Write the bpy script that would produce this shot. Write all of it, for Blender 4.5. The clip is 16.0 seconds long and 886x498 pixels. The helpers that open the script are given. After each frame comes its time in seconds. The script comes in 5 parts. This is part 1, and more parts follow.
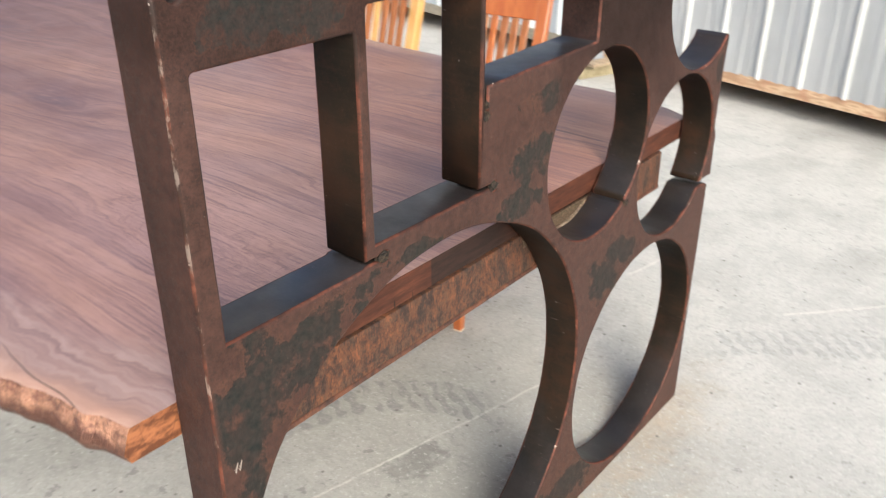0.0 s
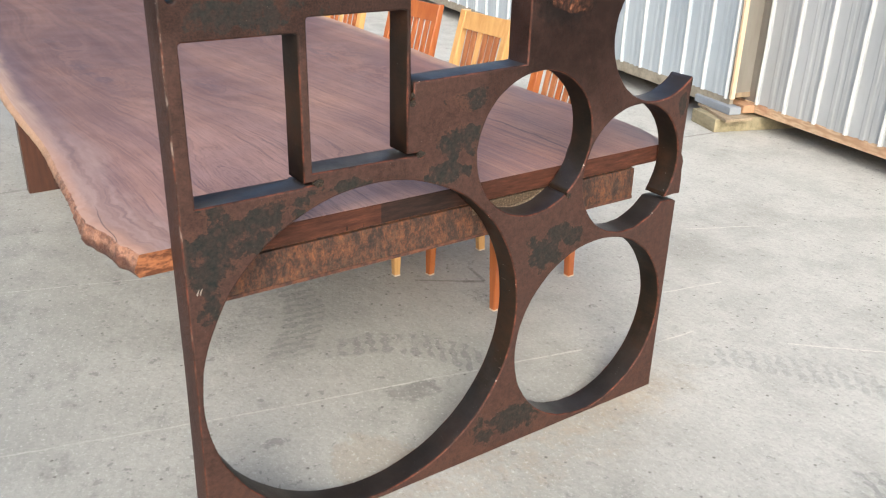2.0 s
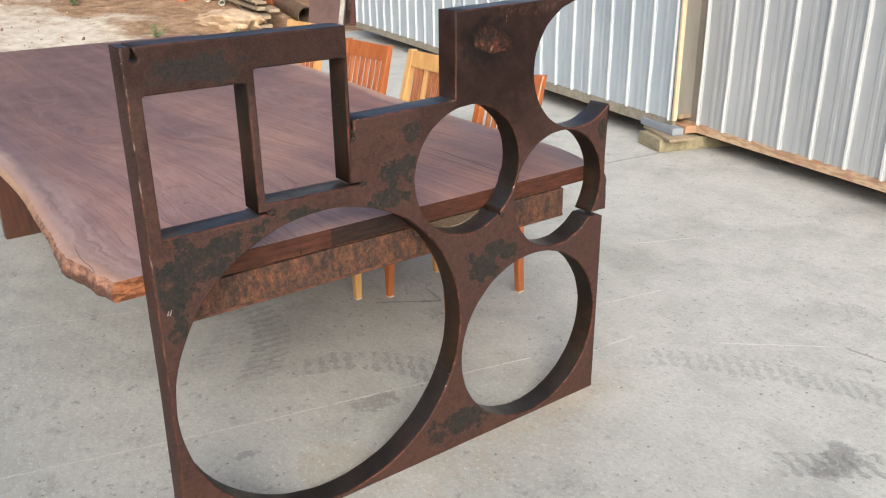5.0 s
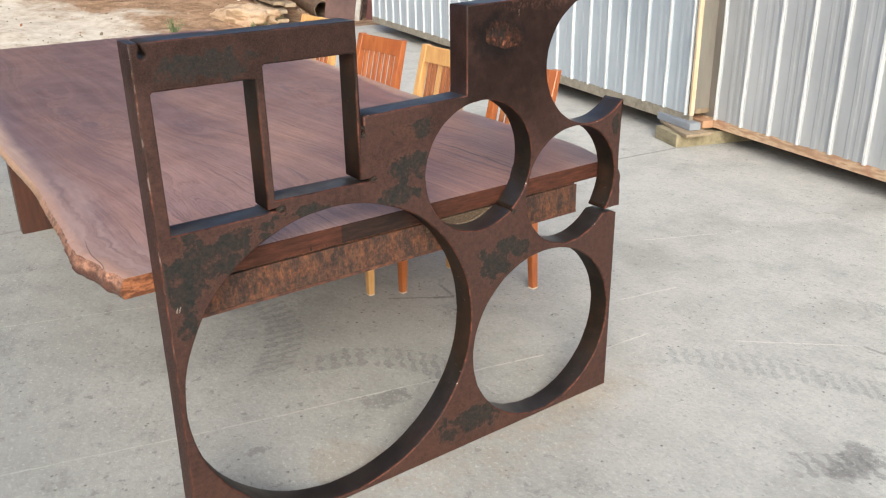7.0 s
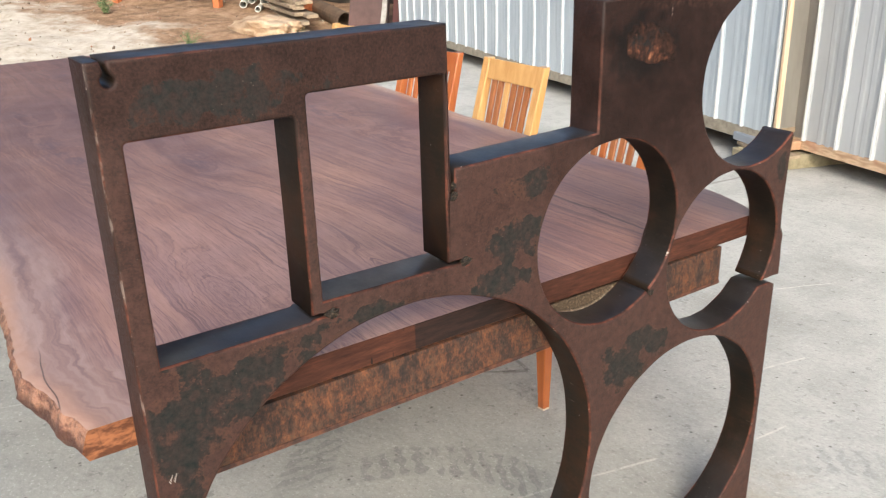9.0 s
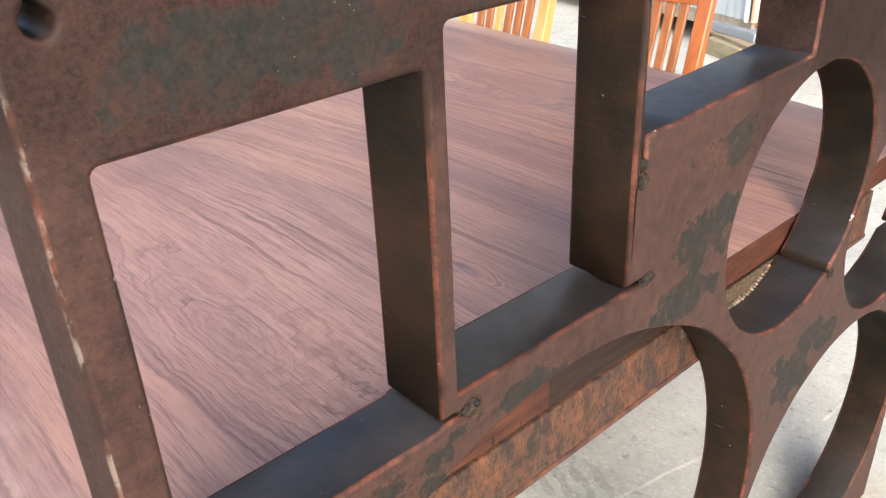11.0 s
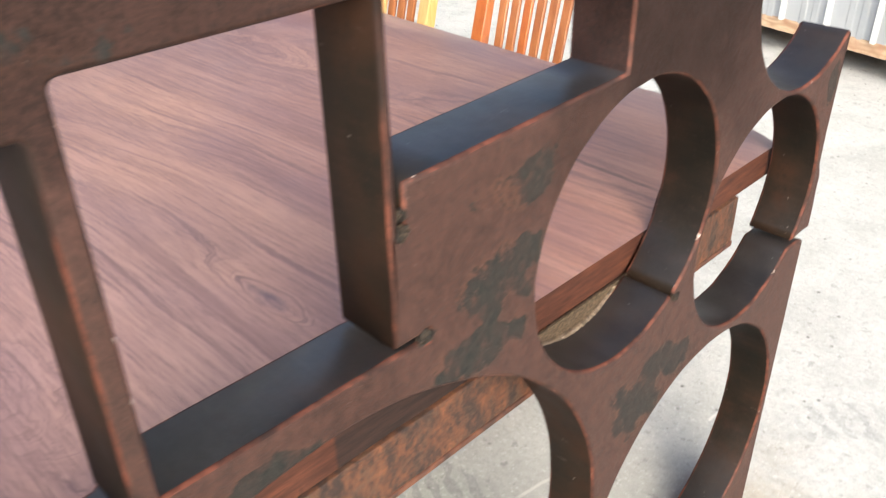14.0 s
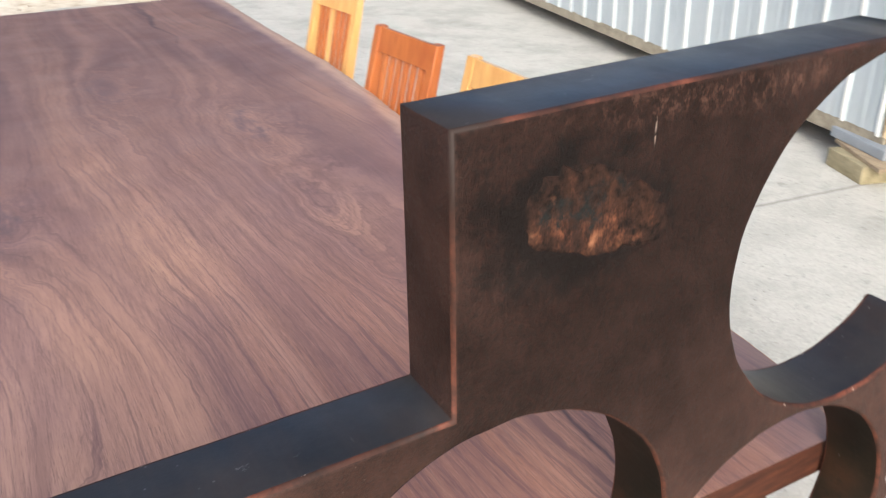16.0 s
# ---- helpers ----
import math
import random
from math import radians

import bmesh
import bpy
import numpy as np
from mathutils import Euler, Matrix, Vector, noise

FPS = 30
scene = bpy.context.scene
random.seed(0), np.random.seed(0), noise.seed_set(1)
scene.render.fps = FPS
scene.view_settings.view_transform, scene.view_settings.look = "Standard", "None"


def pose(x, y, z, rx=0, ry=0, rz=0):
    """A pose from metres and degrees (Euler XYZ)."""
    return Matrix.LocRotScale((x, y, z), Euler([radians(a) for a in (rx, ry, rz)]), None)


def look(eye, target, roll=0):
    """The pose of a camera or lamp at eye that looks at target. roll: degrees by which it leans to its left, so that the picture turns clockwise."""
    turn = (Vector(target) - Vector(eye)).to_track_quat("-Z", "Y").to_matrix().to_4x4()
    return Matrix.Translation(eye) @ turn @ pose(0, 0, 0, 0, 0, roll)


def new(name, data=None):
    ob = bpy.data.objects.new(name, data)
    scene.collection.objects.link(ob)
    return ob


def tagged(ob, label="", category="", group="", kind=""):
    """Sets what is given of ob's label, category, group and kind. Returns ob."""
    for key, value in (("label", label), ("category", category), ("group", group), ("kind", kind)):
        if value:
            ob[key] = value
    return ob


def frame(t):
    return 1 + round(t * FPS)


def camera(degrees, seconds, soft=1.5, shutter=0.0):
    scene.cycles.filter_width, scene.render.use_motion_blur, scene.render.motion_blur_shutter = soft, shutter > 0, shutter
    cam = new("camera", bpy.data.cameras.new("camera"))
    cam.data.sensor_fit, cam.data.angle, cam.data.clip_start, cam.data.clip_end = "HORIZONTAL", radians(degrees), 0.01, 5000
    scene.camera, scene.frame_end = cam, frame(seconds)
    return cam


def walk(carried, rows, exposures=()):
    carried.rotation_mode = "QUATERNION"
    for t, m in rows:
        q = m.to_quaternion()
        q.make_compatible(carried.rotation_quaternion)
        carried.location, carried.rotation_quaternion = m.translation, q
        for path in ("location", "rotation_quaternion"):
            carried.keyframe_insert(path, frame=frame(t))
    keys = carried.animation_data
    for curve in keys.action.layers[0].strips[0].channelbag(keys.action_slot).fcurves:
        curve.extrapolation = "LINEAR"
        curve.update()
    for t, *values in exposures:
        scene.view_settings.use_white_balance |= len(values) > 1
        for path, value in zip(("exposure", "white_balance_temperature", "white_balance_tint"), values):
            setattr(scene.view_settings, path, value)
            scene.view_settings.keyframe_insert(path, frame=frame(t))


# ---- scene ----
cam = camera(55.0, 16.0, soft=1.15, shutter=0.4)
PATH = [
    (0, (0.691, -0.387, 1.377), (-0.437, 0.994, 0.473), -0.1),
    (0.5, (0.97, -0.372, 1.394), (-0.44, 0.795, 0.587), 0.4),
    (1, (1.122, -0.299, 1.393), (-0.353, 0.787, 0.589), 0.6),
    (1.5, (1.278, -0.314, 1.403), (-0.202, 0.743, 0.572), 1.4),
    (2, (1.474, -0.387, 1.438), (-0.025, 0.662, 0.63), 1.4),
    (2.5, (1.545, -0.511, 1.466), (0.054, 0.569, 0.684), 0.4),
    (3, (1.576, -0.663, 1.498), (0.136, 0.485, 0.718), -0.6),
    (3.5, (1.586, -0.648, 1.49), (0.17, 0.535, 0.721), -0.3),
    (3.7, (1.609, -0.607, 1.485), (0.183, 0.577, 0.732), -0.4),
    (5.8, (1.719, -0.439, 1.505), (0.214, 0.632, 0.739), -0.6),
    (6, (1.72, -0.437, 1.503), (0.215, 0.63, 0.731), -0.7),
    (6.5, (1.733, -0.43, 1.507), (0.22, 0.63, 0.74), -0.9),
    (7, (1.704, -0.428, 1.498), (0.193, 0.646, 0.746), -1.0),
    (7.5, (1.517, -0.434, 1.478), (0.015, 0.659, 0.737), -1.7),
    (8, (1.319, -0.427, 1.465), (-0.18, 0.682, 0.741), -2.2),
    (8.5, (1.165, -0.307, 1.44), (-0.349, 0.79, 0.729), -1.9),
    (9, (1.036, -0.168, 1.402), (-0.506, 0.879, 0.675), -1.6),
    (9.5, (0.87, -0.127, 1.37), (-0.656, 0.9, 0.585), -1.5),
    (9.7, (0.774, -0.122, 1.362), (-0.726, 0.923, 0.55), -1.7),
    (11.8, (0.369, -0.001, 1.313), (-0.86, 1.205, 0.296), -2.3),
    (12, (0.367, 0.008, 1.314), (-0.839, 1.228, 0.286), -2.2),
    (12.5, (0.388, 0.022, 1.315), (-0.799, 1.257, 0.283), -2.1),
    (13, (0.4, 0.035, 1.316), (-0.783, 1.259, 0.266), -1.8),
    (13.5, (0.389, 0.049, 1.321), (-0.793, 1.268, 0.264), -2.0),
    (14, (0.439, 0.17, 1.335), (-0.779, 1.373, 0.301), -1.3),
    (14.5, (0.485, 0.306, 1.374), (-0.85, 1.436, 0.404), -1.3),
    (15, (0.465, 0.412, 1.399), (-0.933, 1.487, 0.455), -1.9),
    (15.5, (0.415, 0.526, 1.415), (-1.029, 1.557, 0.492), -1.6),
    (16, (0.439, 0.626, 1.429), (-1.15, 1.475, 0.559), -1.2),
]
walk(cam, [(t, look(eye, target, roll)) for t, eye, target, roll in PATH],
     exposures=[(t, 0.95 + e, 6050, 4) for t, e in ((0.0, 0.1), (0.6, 0.0), (1.0, 0.06), (1.5, 0.06), (2.0, -0.06), (2.5, -0.07), (3.0, -0.34), (7.0, -0.26), (8.5, -0.26), (9.0, -0.14), (9.7, 0.08), (11.8, 0.42), (13.5, 0.42), (14.0, 0.4), (14.5, 0.3), (15.0, 0.34), (15.5, 0.36), (16.0, 0.0))])

# ---- world and light ----
world = bpy.data.worlds.new("sky")
scene.world = world
world.use_nodes = True
wn = world.node_tree.nodes
sky = wn.new("ShaderNodeTexSky")
sky.sky_type, sky.sun_disc = "NISHITA", False
SUN_EL, SUN_AZ = radians(30), radians(123)
sky.sun_elevation, sky.sun_rotation = SUN_EL, SUN_AZ
sky.air_density, sky.dust_density, sky.ozone_density = 0.75, 5.0, 0.9
world.node_tree.links.new(sky.outputs[0], wn["Background"].inputs[0])
wn["Background"].inputs[1].default_value = 0.17
sun = new("sun", bpy.data.lights.new("sun", "SUN"))
sun.data.energy, sun.data.angle, sun.data.color = 1.2, radians(50), (1.0, 0.96, 0.9)
toward = Vector((math.sin(SUN_AZ) * math.cos(SUN_EL), math.cos(SUN_AZ) * math.cos(SUN_EL), math.sin(SUN_EL)))
sun.matrix_world = look(toward * 30, (0, 0, 0))


# ---- materials ----
class Mat:
    """A small helper round one node material."""

    def __init__(s, name, rough=0.6, metal=0.0, spec=0.5):
        s.m = bpy.data.materials.new(name)
        s.m.use_nodes = True
        s.nt = s.m.node_tree
        s.b = s.nt.nodes["Principled BSDF"]
        s.b.inputs["Roughness"].default_value = rough
        s.b.inputs["Metallic"].default_value = metal
        s.b.inputs["Specular IOR Level"].default_value = spec
        s.obj = s.nt.nodes.new("ShaderNodeTexCoord").outputs["Object"]
        s.pos = s.nt.nodes.new("ShaderNodeNewGeometry").outputs["Position"]
        s.co = s.pos

    def put(s, sock, v):
        if isinstance(v, bpy.types.NodeSocket):
            s.nt.links.new(v, sock)
        elif isinstance(v, tuple) and len(v) == 3 and sock.type == "RGBA":
            sock.default_value = (*v, 1)
        else:
            sock.default_value = v

    def stretch(s, scale=(1, 1, 1), loc=(0, 0, 0), rot=(0, 0, 0), co=None):
        n = s.nt.nodes.new("ShaderNodeMapping")
        s.put(n.inputs[0], co or s.co)
        n.inputs["Location"].default_value, n.inputs["Scale"].default_value = loc, scale
        n.inputs["Rotation"].default_value = [radians(a) for a in rot]
        return n.outputs[0]

    def noise(s, scale, detail=4, rough=0.55, co=None, twist=0.0):
        n = s.nt.nodes.new("ShaderNodeTexNoise")
        s.put(n.inputs["Vector"], co or s.co)
        for k, v in (("Scale", scale), ("Detail", detail), ("Roughness", rough), ("Distortion", twist)):
            n.inputs[k].default_value = v
        return n.outputs[0]

    def cells(s, scale, co=None, feature="F1"):
        n = s.nt.nodes.new("ShaderNodeTexVoronoi")
        n.feature = feature
        s.put(n.inputs["Vector"], co or s.co)
        n.inputs["Scale"].default_value = scale
        return n.outputs["Distance"]

    def math(s, op, a, b=0.0, c=0.0, clamp=False):
        n = s.nt.nodes.new("ShaderNodeMath")
        n.operation, n.use_clamp = op, clamp
        for sock, v in zip(n.inputs, (a, b, c)):
            s.put(sock, v)
        return n.outputs[0]

    def span(s, v, a, b, c=0.0, d=1.0):
        n = s.nt.nodes.new("ShaderNodeMapRange")
        for sock, x in zip(n.inputs, (v, a, b, c, d)):
            s.put(sock, x)
        return n.outputs[0]

    def ramp(s, fac, stops):
        n = s.nt.nodes.new("ShaderNodeValToRGB")
        s.put(n.inputs[0], fac)
        e = n.color_ramp.elements
        while len(e) < len(stops):
            e.new(0.5)
        for el, (p, c) in zip(e, stops):
            el.position, el.color = p, (*c, 1)
        return n.outputs[0]

    def mix(s, fac, a, b, how="MIX"):
        n = s.nt.nodes.new("ShaderNodeMix")
        n.data_type, n.blend_type = "RGBA", how
        s.put(n.inputs[0], fac), s.put(n.inputs[6], a), s.put(n.inputs[7], b)
        return n.outputs[2]

    def xyz(s, co=None):
        n = s.nt.nodes.new("ShaderNodeSeparateXYZ")
        s.put(n.inputs[0], co or s.co)
        return n.outputs

    def spot(s, centre, radii, wobble=0.0, scale=20.0, soft=0.3):
        """1 inside an ellipsoid with a ragged rim, 0 outside."""
        m = s.stretch(tuple(1 / r for r in radii), tuple(-c / r for c, r in zip(centre, radii)))
        n = s.nt.nodes.new("ShaderNodeVectorMath")
        n.operation = "LENGTH"
        s.put(n.inputs[0], m)
        d = n.outputs["Value"]
        if wobble:
            d = s.math("ADD", d, s.span(s.noise(scale, 5, 0.65), 0.3, 0.7, -wobble, wobble))
        return s.span(d, 1.0 - soft, 1.0 + soft * 0.3, 1.0, 0.0)

    def many(s, masks):
        out = masks[0]
        for k in masks[1:]:
            out = s.math("MAXIMUM", out, k)
        return out

    def bump(s, height, strength=0.3, dist=0.002):
        n = s.nt.nodes.new("ShaderNodeBump")
        n.inputs["Strength"].default_value, n.inputs["Distance"].default_value = strength, dist
        s.put(n.inputs["Height"], height)
        if s.b.inputs["Normal"].is_linked:
            s.put(n.inputs["Normal"], s.b.inputs["Normal"].links[0].from_socket)
        s.put(s.b.inputs["Normal"], n.outputs[0])

    def done(s, colour, rough=None):
        s.put(s.b.inputs["Base Color"], colour)
        if rough is not None:
            s.put(s.b.inputs["Roughness"], rough)
        return s.m


def rust_colour(s):
    """Brown rusted plate with fine speckle, shared by the steel surfaces."""
    big, fine = s.noise(5, 5, 0.6), s.noise(60, 6, 0.7)
    c = s.ramp(big, [(0.3, (0.025, 0.0125, 0.0096)), (0.5, (0.044, 0.0215, 0.0165)), (0.72, (0.035, 0.0205, 0.0165))])
    c = s.mix(s.span(fine, 0.4, 0.75), c, (0.075, 0.035, 0.025))
    return s.mix(s.span(s.noise(160, 4, 0.8), 0.56, 0.72, 0, 0.6), c, (0.022, 0.017, 0.016))


# front and back faces of the thick plate
k = Mat("rusted_plate_face", 0.6, 0.0, 0.2)
base = rust_colour(k)
patches = k.many([k.spot((0, y, z), (0.2, ry, rz), 0.75, 14, 0.25) for y, z, ry, rz in (
    (0.185, 1.2, 0.085, 0.03), (0.285, 1.203, 0.06, 0.022), (0.12, 0.765, 0.095, 0.085), (0.2, 0.79, 0.11, 0.045), (0.085, 0.69, 0.035, 0.06),
    (0.685, 0.9, 0.045, 0.05), (0.7, 0.985, 0.05, 0.028), (0.65, 0.83, 0.06, 0.025), (0.41, 0.843, 0.07, 0.014), (0.97, 0.57, 0.06, 0.06), (1.05, 0.59, 0.05, 0.03),
    (0.88, 0.08, 0.1, 0.05), (0.8, 0.06, 0.05, 0.03), (1.415, 0.89, 0.012, 0.04), (0.2, 0.04, 0.1, 0.03))])
scale_col = k.mix(k.span(k.noise(120, 5, 0.75), 0.38, 0.62), (0.0105, 0.0148, 0.014), (0.023, 0.0255, 0.023))
eat = k.math("ADD", k.noise(17, 8, 0.7), k.math("MULTIPLY", k.math("SUBTRACT", 1.0, patches), 0.16))
freckle = k.math("MULTIPLY", k.span(patches, 0.08, 0.2), k.math("MULTIPLY", k.span(eat, 0.53, 0.625, 0.92, 0.0), k.span(k.noise(45, 6, 0.75), 0.36, 0.6, 1.0, 0.7)))
freckle = k.math("MULTIPLY", freckle, k.span(k.xyz()[1], 0.048, 0.056))
col = k.mix(k.span(k.noise(9, 6, 0.75), 0.6, 0.78, 0, 0.25), base, (0.06, 0.026, 0.018))
low = k.spot((0, 0.6, -0.05), (0.3, 1.2, 0.35), 0.4, 9, 0.6)
col = k.mix(k.math("MULTIPLY", low, k.span(k.noise(16, 5, 0.7), 0.45, 0.6, 0, 0.5)), col, (0.085, 0.038, 0.024))
grain = k.noise(240, 5, 0.8)
mottle = k.noise(60, 6, 0.75)
col = k.mix(k.span(mottle, 0.5, 0.68, 0, 0.28), col, (0.056, 0.027, 0.0215))
col = k.mix(k.span(mottle, 0.46, 0.34, 0, 0.25), col, (0.017, 0.0105, 0.009))
col = k.mix(k.span(grain, 0.52, 0.66, 0, 0.42), col, (0.078, 0.041, 0.033))
flecks = k.noise(125, 6, 0.82, k.stretch((1, 1, 1), (3, 5, 1)))
col = k.mix(k.span(flecks, 0.57, 0.66, 0, 0.32), col, (0.085, 0.034, 0.023))
col = k.mix(k.span(flecks, 0.45, 0.37, 0, 0.42), col, (0.011, 0.0085, 0.008))
col = k.mix(k.span(grain, 0.5, 0.36, 0, 0.3), col, (0.014, 0.009, 0.008))
rim = k.math("MULTIPLY", k.span(patches, 0.05, 0.25), k.math("MULTIPLY", k.span(eat, 0.585, 0.615), k.span(eat, 0.67, 0.625)))
col = k.mix(k.math("MULTIPLY", rim, 0.4), col, (0.1, 0.045, 0.026))
spots = k.span(k.math("ADD", k.cells(38), k.span(k.noise(90, 4, 0.7), 0.3, 0.7, -0.08, 0.08)), 0.2, 0.27, 1.0, 0.0)
freckle = k.math("MULTIPLY", freckle, k.math("SUBTRACT", 1.0, k.math("MULTIPLY", spots, 0.35)))
col = k.mix(freckle, col, scale_col)
col = k.mix(k.math("MULTIPLY", k.span(k.noise(70, 7, 0.8), 0.6, 0.68, 0, 0.7), k.span(k.noise(7, 3), 0.45, 0.6)), col, (0.014, 0.013, 0.012))
col = k.mix(k.span(k.noise(110, 6, 0.8), 0.62, 0.72, 0, 0.5), col, (0.13, 0.062, 0.042))
col = k.mix(k.math("MULTIPLY", k.span(k.cells(95), 0.0, 0.075, 1.0, 0.0), k.span(k.noise(6, 3), 0.42, 0.55)), col, (0.2, 0.16, 0.13))
blk = k.math("MULTIPLY", k.spot((0, 1.04, 1.17), (0.3, 0.34, 0.3), 0.3, 8, 0.6), k.span(k.noise(22, 7, 0.75), 0.3, 0.6, 0.7, 1.0))
col = k.mix(k.math("MULTIPLY", blk, 0.9), col, k.mix(k.span(grain, 0.42, 0.64), (0.0072, 0.0048, 0.0042), (0.023, 0.0112, 0.0085)))
# darker brown mixed in over the top bar
bar_tone = k.math("MULTIPLY", k.spot((0, 0.3, 1.215), (0.3, 0.42, 0.085), 0.3, 6, 0.35), k.span(k.noise(14, 6, 0.7), 0.3, 0.62, 0.55, 0.95))
col = k.mix(k.math("MULTIPLY", bar_tone, k.math("SUBTRACT", 0.8, k.math("MULTIPLY", freckle, 0.8))), col, k.mix(k.span(grain, 0.4, 0.66), (0.0125, 0.0082, 0.0072), (0.04, 0.021, 0.016)))
bare = k.math("MULTIPLY", k.spot((0, 1.09, 1.258), (0.3, 0.13, 0.017), 0.5, 18, 0.6), k.span(k.noise(95, 7, 0.82, k.stretch((1, 1, 0.8))), 0.5, 0.6))
col = k.mix(k.math("MULTIPLY", bare, 0.6), col, (0.12, 0.06, 0.042))
# dark crust round the scar, with its lower-left rim's shadow in the colour
around = k.spot((0, 0.968, 1.184), (0.3, 0.084, 0.06), 0.35, 30, 0.3)
col = k.mix(k.math("MULTIPLY", around, 0.8), col, (0.007, 0.0055, 0.005))
scratch = k.math("MULTIPLY", k.spot((0, 1.034, 1.238), (0.3, 0.001, 0.012), 0.3, 60, 0.3), k.span(k.noise(120, 3), 0.4, 0.5))
col = k.mix(k.math("MULTIPLY", scratch, 0.6), col, (0.3, 0.23, 0.19))
k.put(k.b.inputs["Specular IOR Level"], k.span(k.math("MAXIMUM", k.math("MAXIMUM", freckle, blk), bar_tone), 0.0, 1.0, 0.2, 0.09))
k.bump(grain, 0.55, 0.0012)
k.bump(k.noise(18, 5, 0.6), 0.3, 0.003)
k.bump(freckle, 0.2, 0.0006)
k.bump(k.math("MULTIPLY", blk, k.noise(60, 6, 0.75)), 0.7, 0.003)
STEEL_FACE = k.done(col, k.span(grain, 0.35, 0.65, 0.48, 0.75))

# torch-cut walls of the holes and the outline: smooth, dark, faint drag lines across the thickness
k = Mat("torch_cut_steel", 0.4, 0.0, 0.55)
c = k.ramp(k.noise(7, 5, 0.6), [(0.34, (0.0085, 0.0072, 0.0054)), (0.5, (0.019, 0.0125, 0.0082)), (0.66, (0.04, 0.019, 0.0105))])
c = k.mix(k.span(k.noise(22, 6, 0.75, k.stretch((0.6, 1, 1))), 0.54, 0.7, 0, 0.6), c, (0.04, 0.018, 0.011))
c = k.mix(k.span(k.noise(34, 7, 0.8), 0.54, 0.66, 0, 0.6), c, (0.009, 0.0095, 0.008))
c = k.mix(k.span(k.noise(190, 4, 0.8), 0.6, 0.7, 0, 0.45), c, (0.058, 0.031, 0.022))
c = k.mix(k.span(k.cells(34), 0.0, 0.05, 0.9, 0.0), c, (0.4, 0.36, 0.32))
scr = k.noise(1, 3, 0.6, k.stretch((20, 200, 200), rot=(0, 0, 20)))
c = k.mix(k.math("MULTIPLY", k.span(scr, 0.68, 0.72), k.span(k.noise(9, 3), 0.55, 0.62)), c, (0.16, 0.12, 0.1))
# upward faces are glossier, and the sky's slate sheen is put into their colour
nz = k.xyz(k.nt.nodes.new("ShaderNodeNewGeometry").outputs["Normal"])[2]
up_sheen = k.span(k.math("ADD", nz, k.span(k.noise(11, 5, 0.7), 0.3, 0.7, -0.12, 0.12)), 0.3, 0.85)
c = k.mix(k.math("MULTIPLY", up_sheen, k.span(k.noise(60, 6, 0.75), 0.35, 0.65, 0.95, 0.6)), c, k.mix(k.span(k.noise(13, 6, 0.7), 0.35, 0.7), (0.0095, 0.0098, 0.011), (0.03, 0.0265, 0.0255)))
k.put(k.b.inputs["Specular IOR Level"], k.span(up_sheen, 0.0, 1.0, 0.13, 0.42))
smudge = k.math("MULTIPLY", k.span(k.noise(55, 5, 0.75, k.stretch((1, 0.5, 1), (4, 2, 0))), 0.66, 0.72), k.span(k.noise(8, 3), 0.5, 0.6, 0.0, 0.6))
flour = k.span(k.cells(70), 0.0, 0.09, 0.8, 0.0)
c = k.mix(k.math("MULTIPLY", up_sheen, k.math("MAXIMUM", smudge, k.math("MULTIPLY", flour, k.span(k.noise(12, 4, 0.7), 0.5, 0.58)))), c, (0.26, 0.245, 0.235))
drag = k.noise(150, 4, 0.65, k.stretch((0.06, 1, 1)))
c = k.mix(k.span(drag, 0.52, 0.68, 0, 0.12), c, (0.05, 0.03, 0.022))
k.bump(drag, 0.18, 0.001)
k.bump(k.noise(12, 3), 0.2, 0.003)
k.bump(k.noise(230, 3, 0.7), 0.15, 0.0008)
STEEL_CUT = k.done(c, k.math("ADD", k.span(k.noise(14, 5, 0.6), 0.35, 0.7, 0.42, 0.56), k.span(up_sheen, 0.0, 1.0, 0.12, -0.1)))

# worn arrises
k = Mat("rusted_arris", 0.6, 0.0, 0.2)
c = k.ramp(k.noise(30, 7, 0.72), [(0.36, (0.024, 0.0125, 0.01)), (0.48, (0.062, 0.023, 0.015)), (0.57, (0.115, 0.037, 0.022)), (0.72, (0.18, 0.062, 0.036))])
c = k.mix(k.math("MULTIPLY", k.span(k.noise(5, 4, 0.6), 0.44, 0.58, 0.75, 0.05), k.span(k.xyz()[2], 0.95, 1.1, 0.35, 1.3)), c, (0.024, 0.0145, 0.0115))
c = k.mix(k.span(k.noise(48, 5, 0.75), 0.655, 0.68, 0, 0.9), c, (0.5, 0.42, 0.36))
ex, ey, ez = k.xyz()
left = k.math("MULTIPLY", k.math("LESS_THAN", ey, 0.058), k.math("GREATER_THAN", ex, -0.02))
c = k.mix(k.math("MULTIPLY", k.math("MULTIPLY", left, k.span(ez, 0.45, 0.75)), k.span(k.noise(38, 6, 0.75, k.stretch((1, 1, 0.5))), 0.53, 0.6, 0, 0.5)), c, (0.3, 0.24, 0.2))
k.bump(k.noise(150, 4, 0.7), 0.4, 0.001)
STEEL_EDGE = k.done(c)

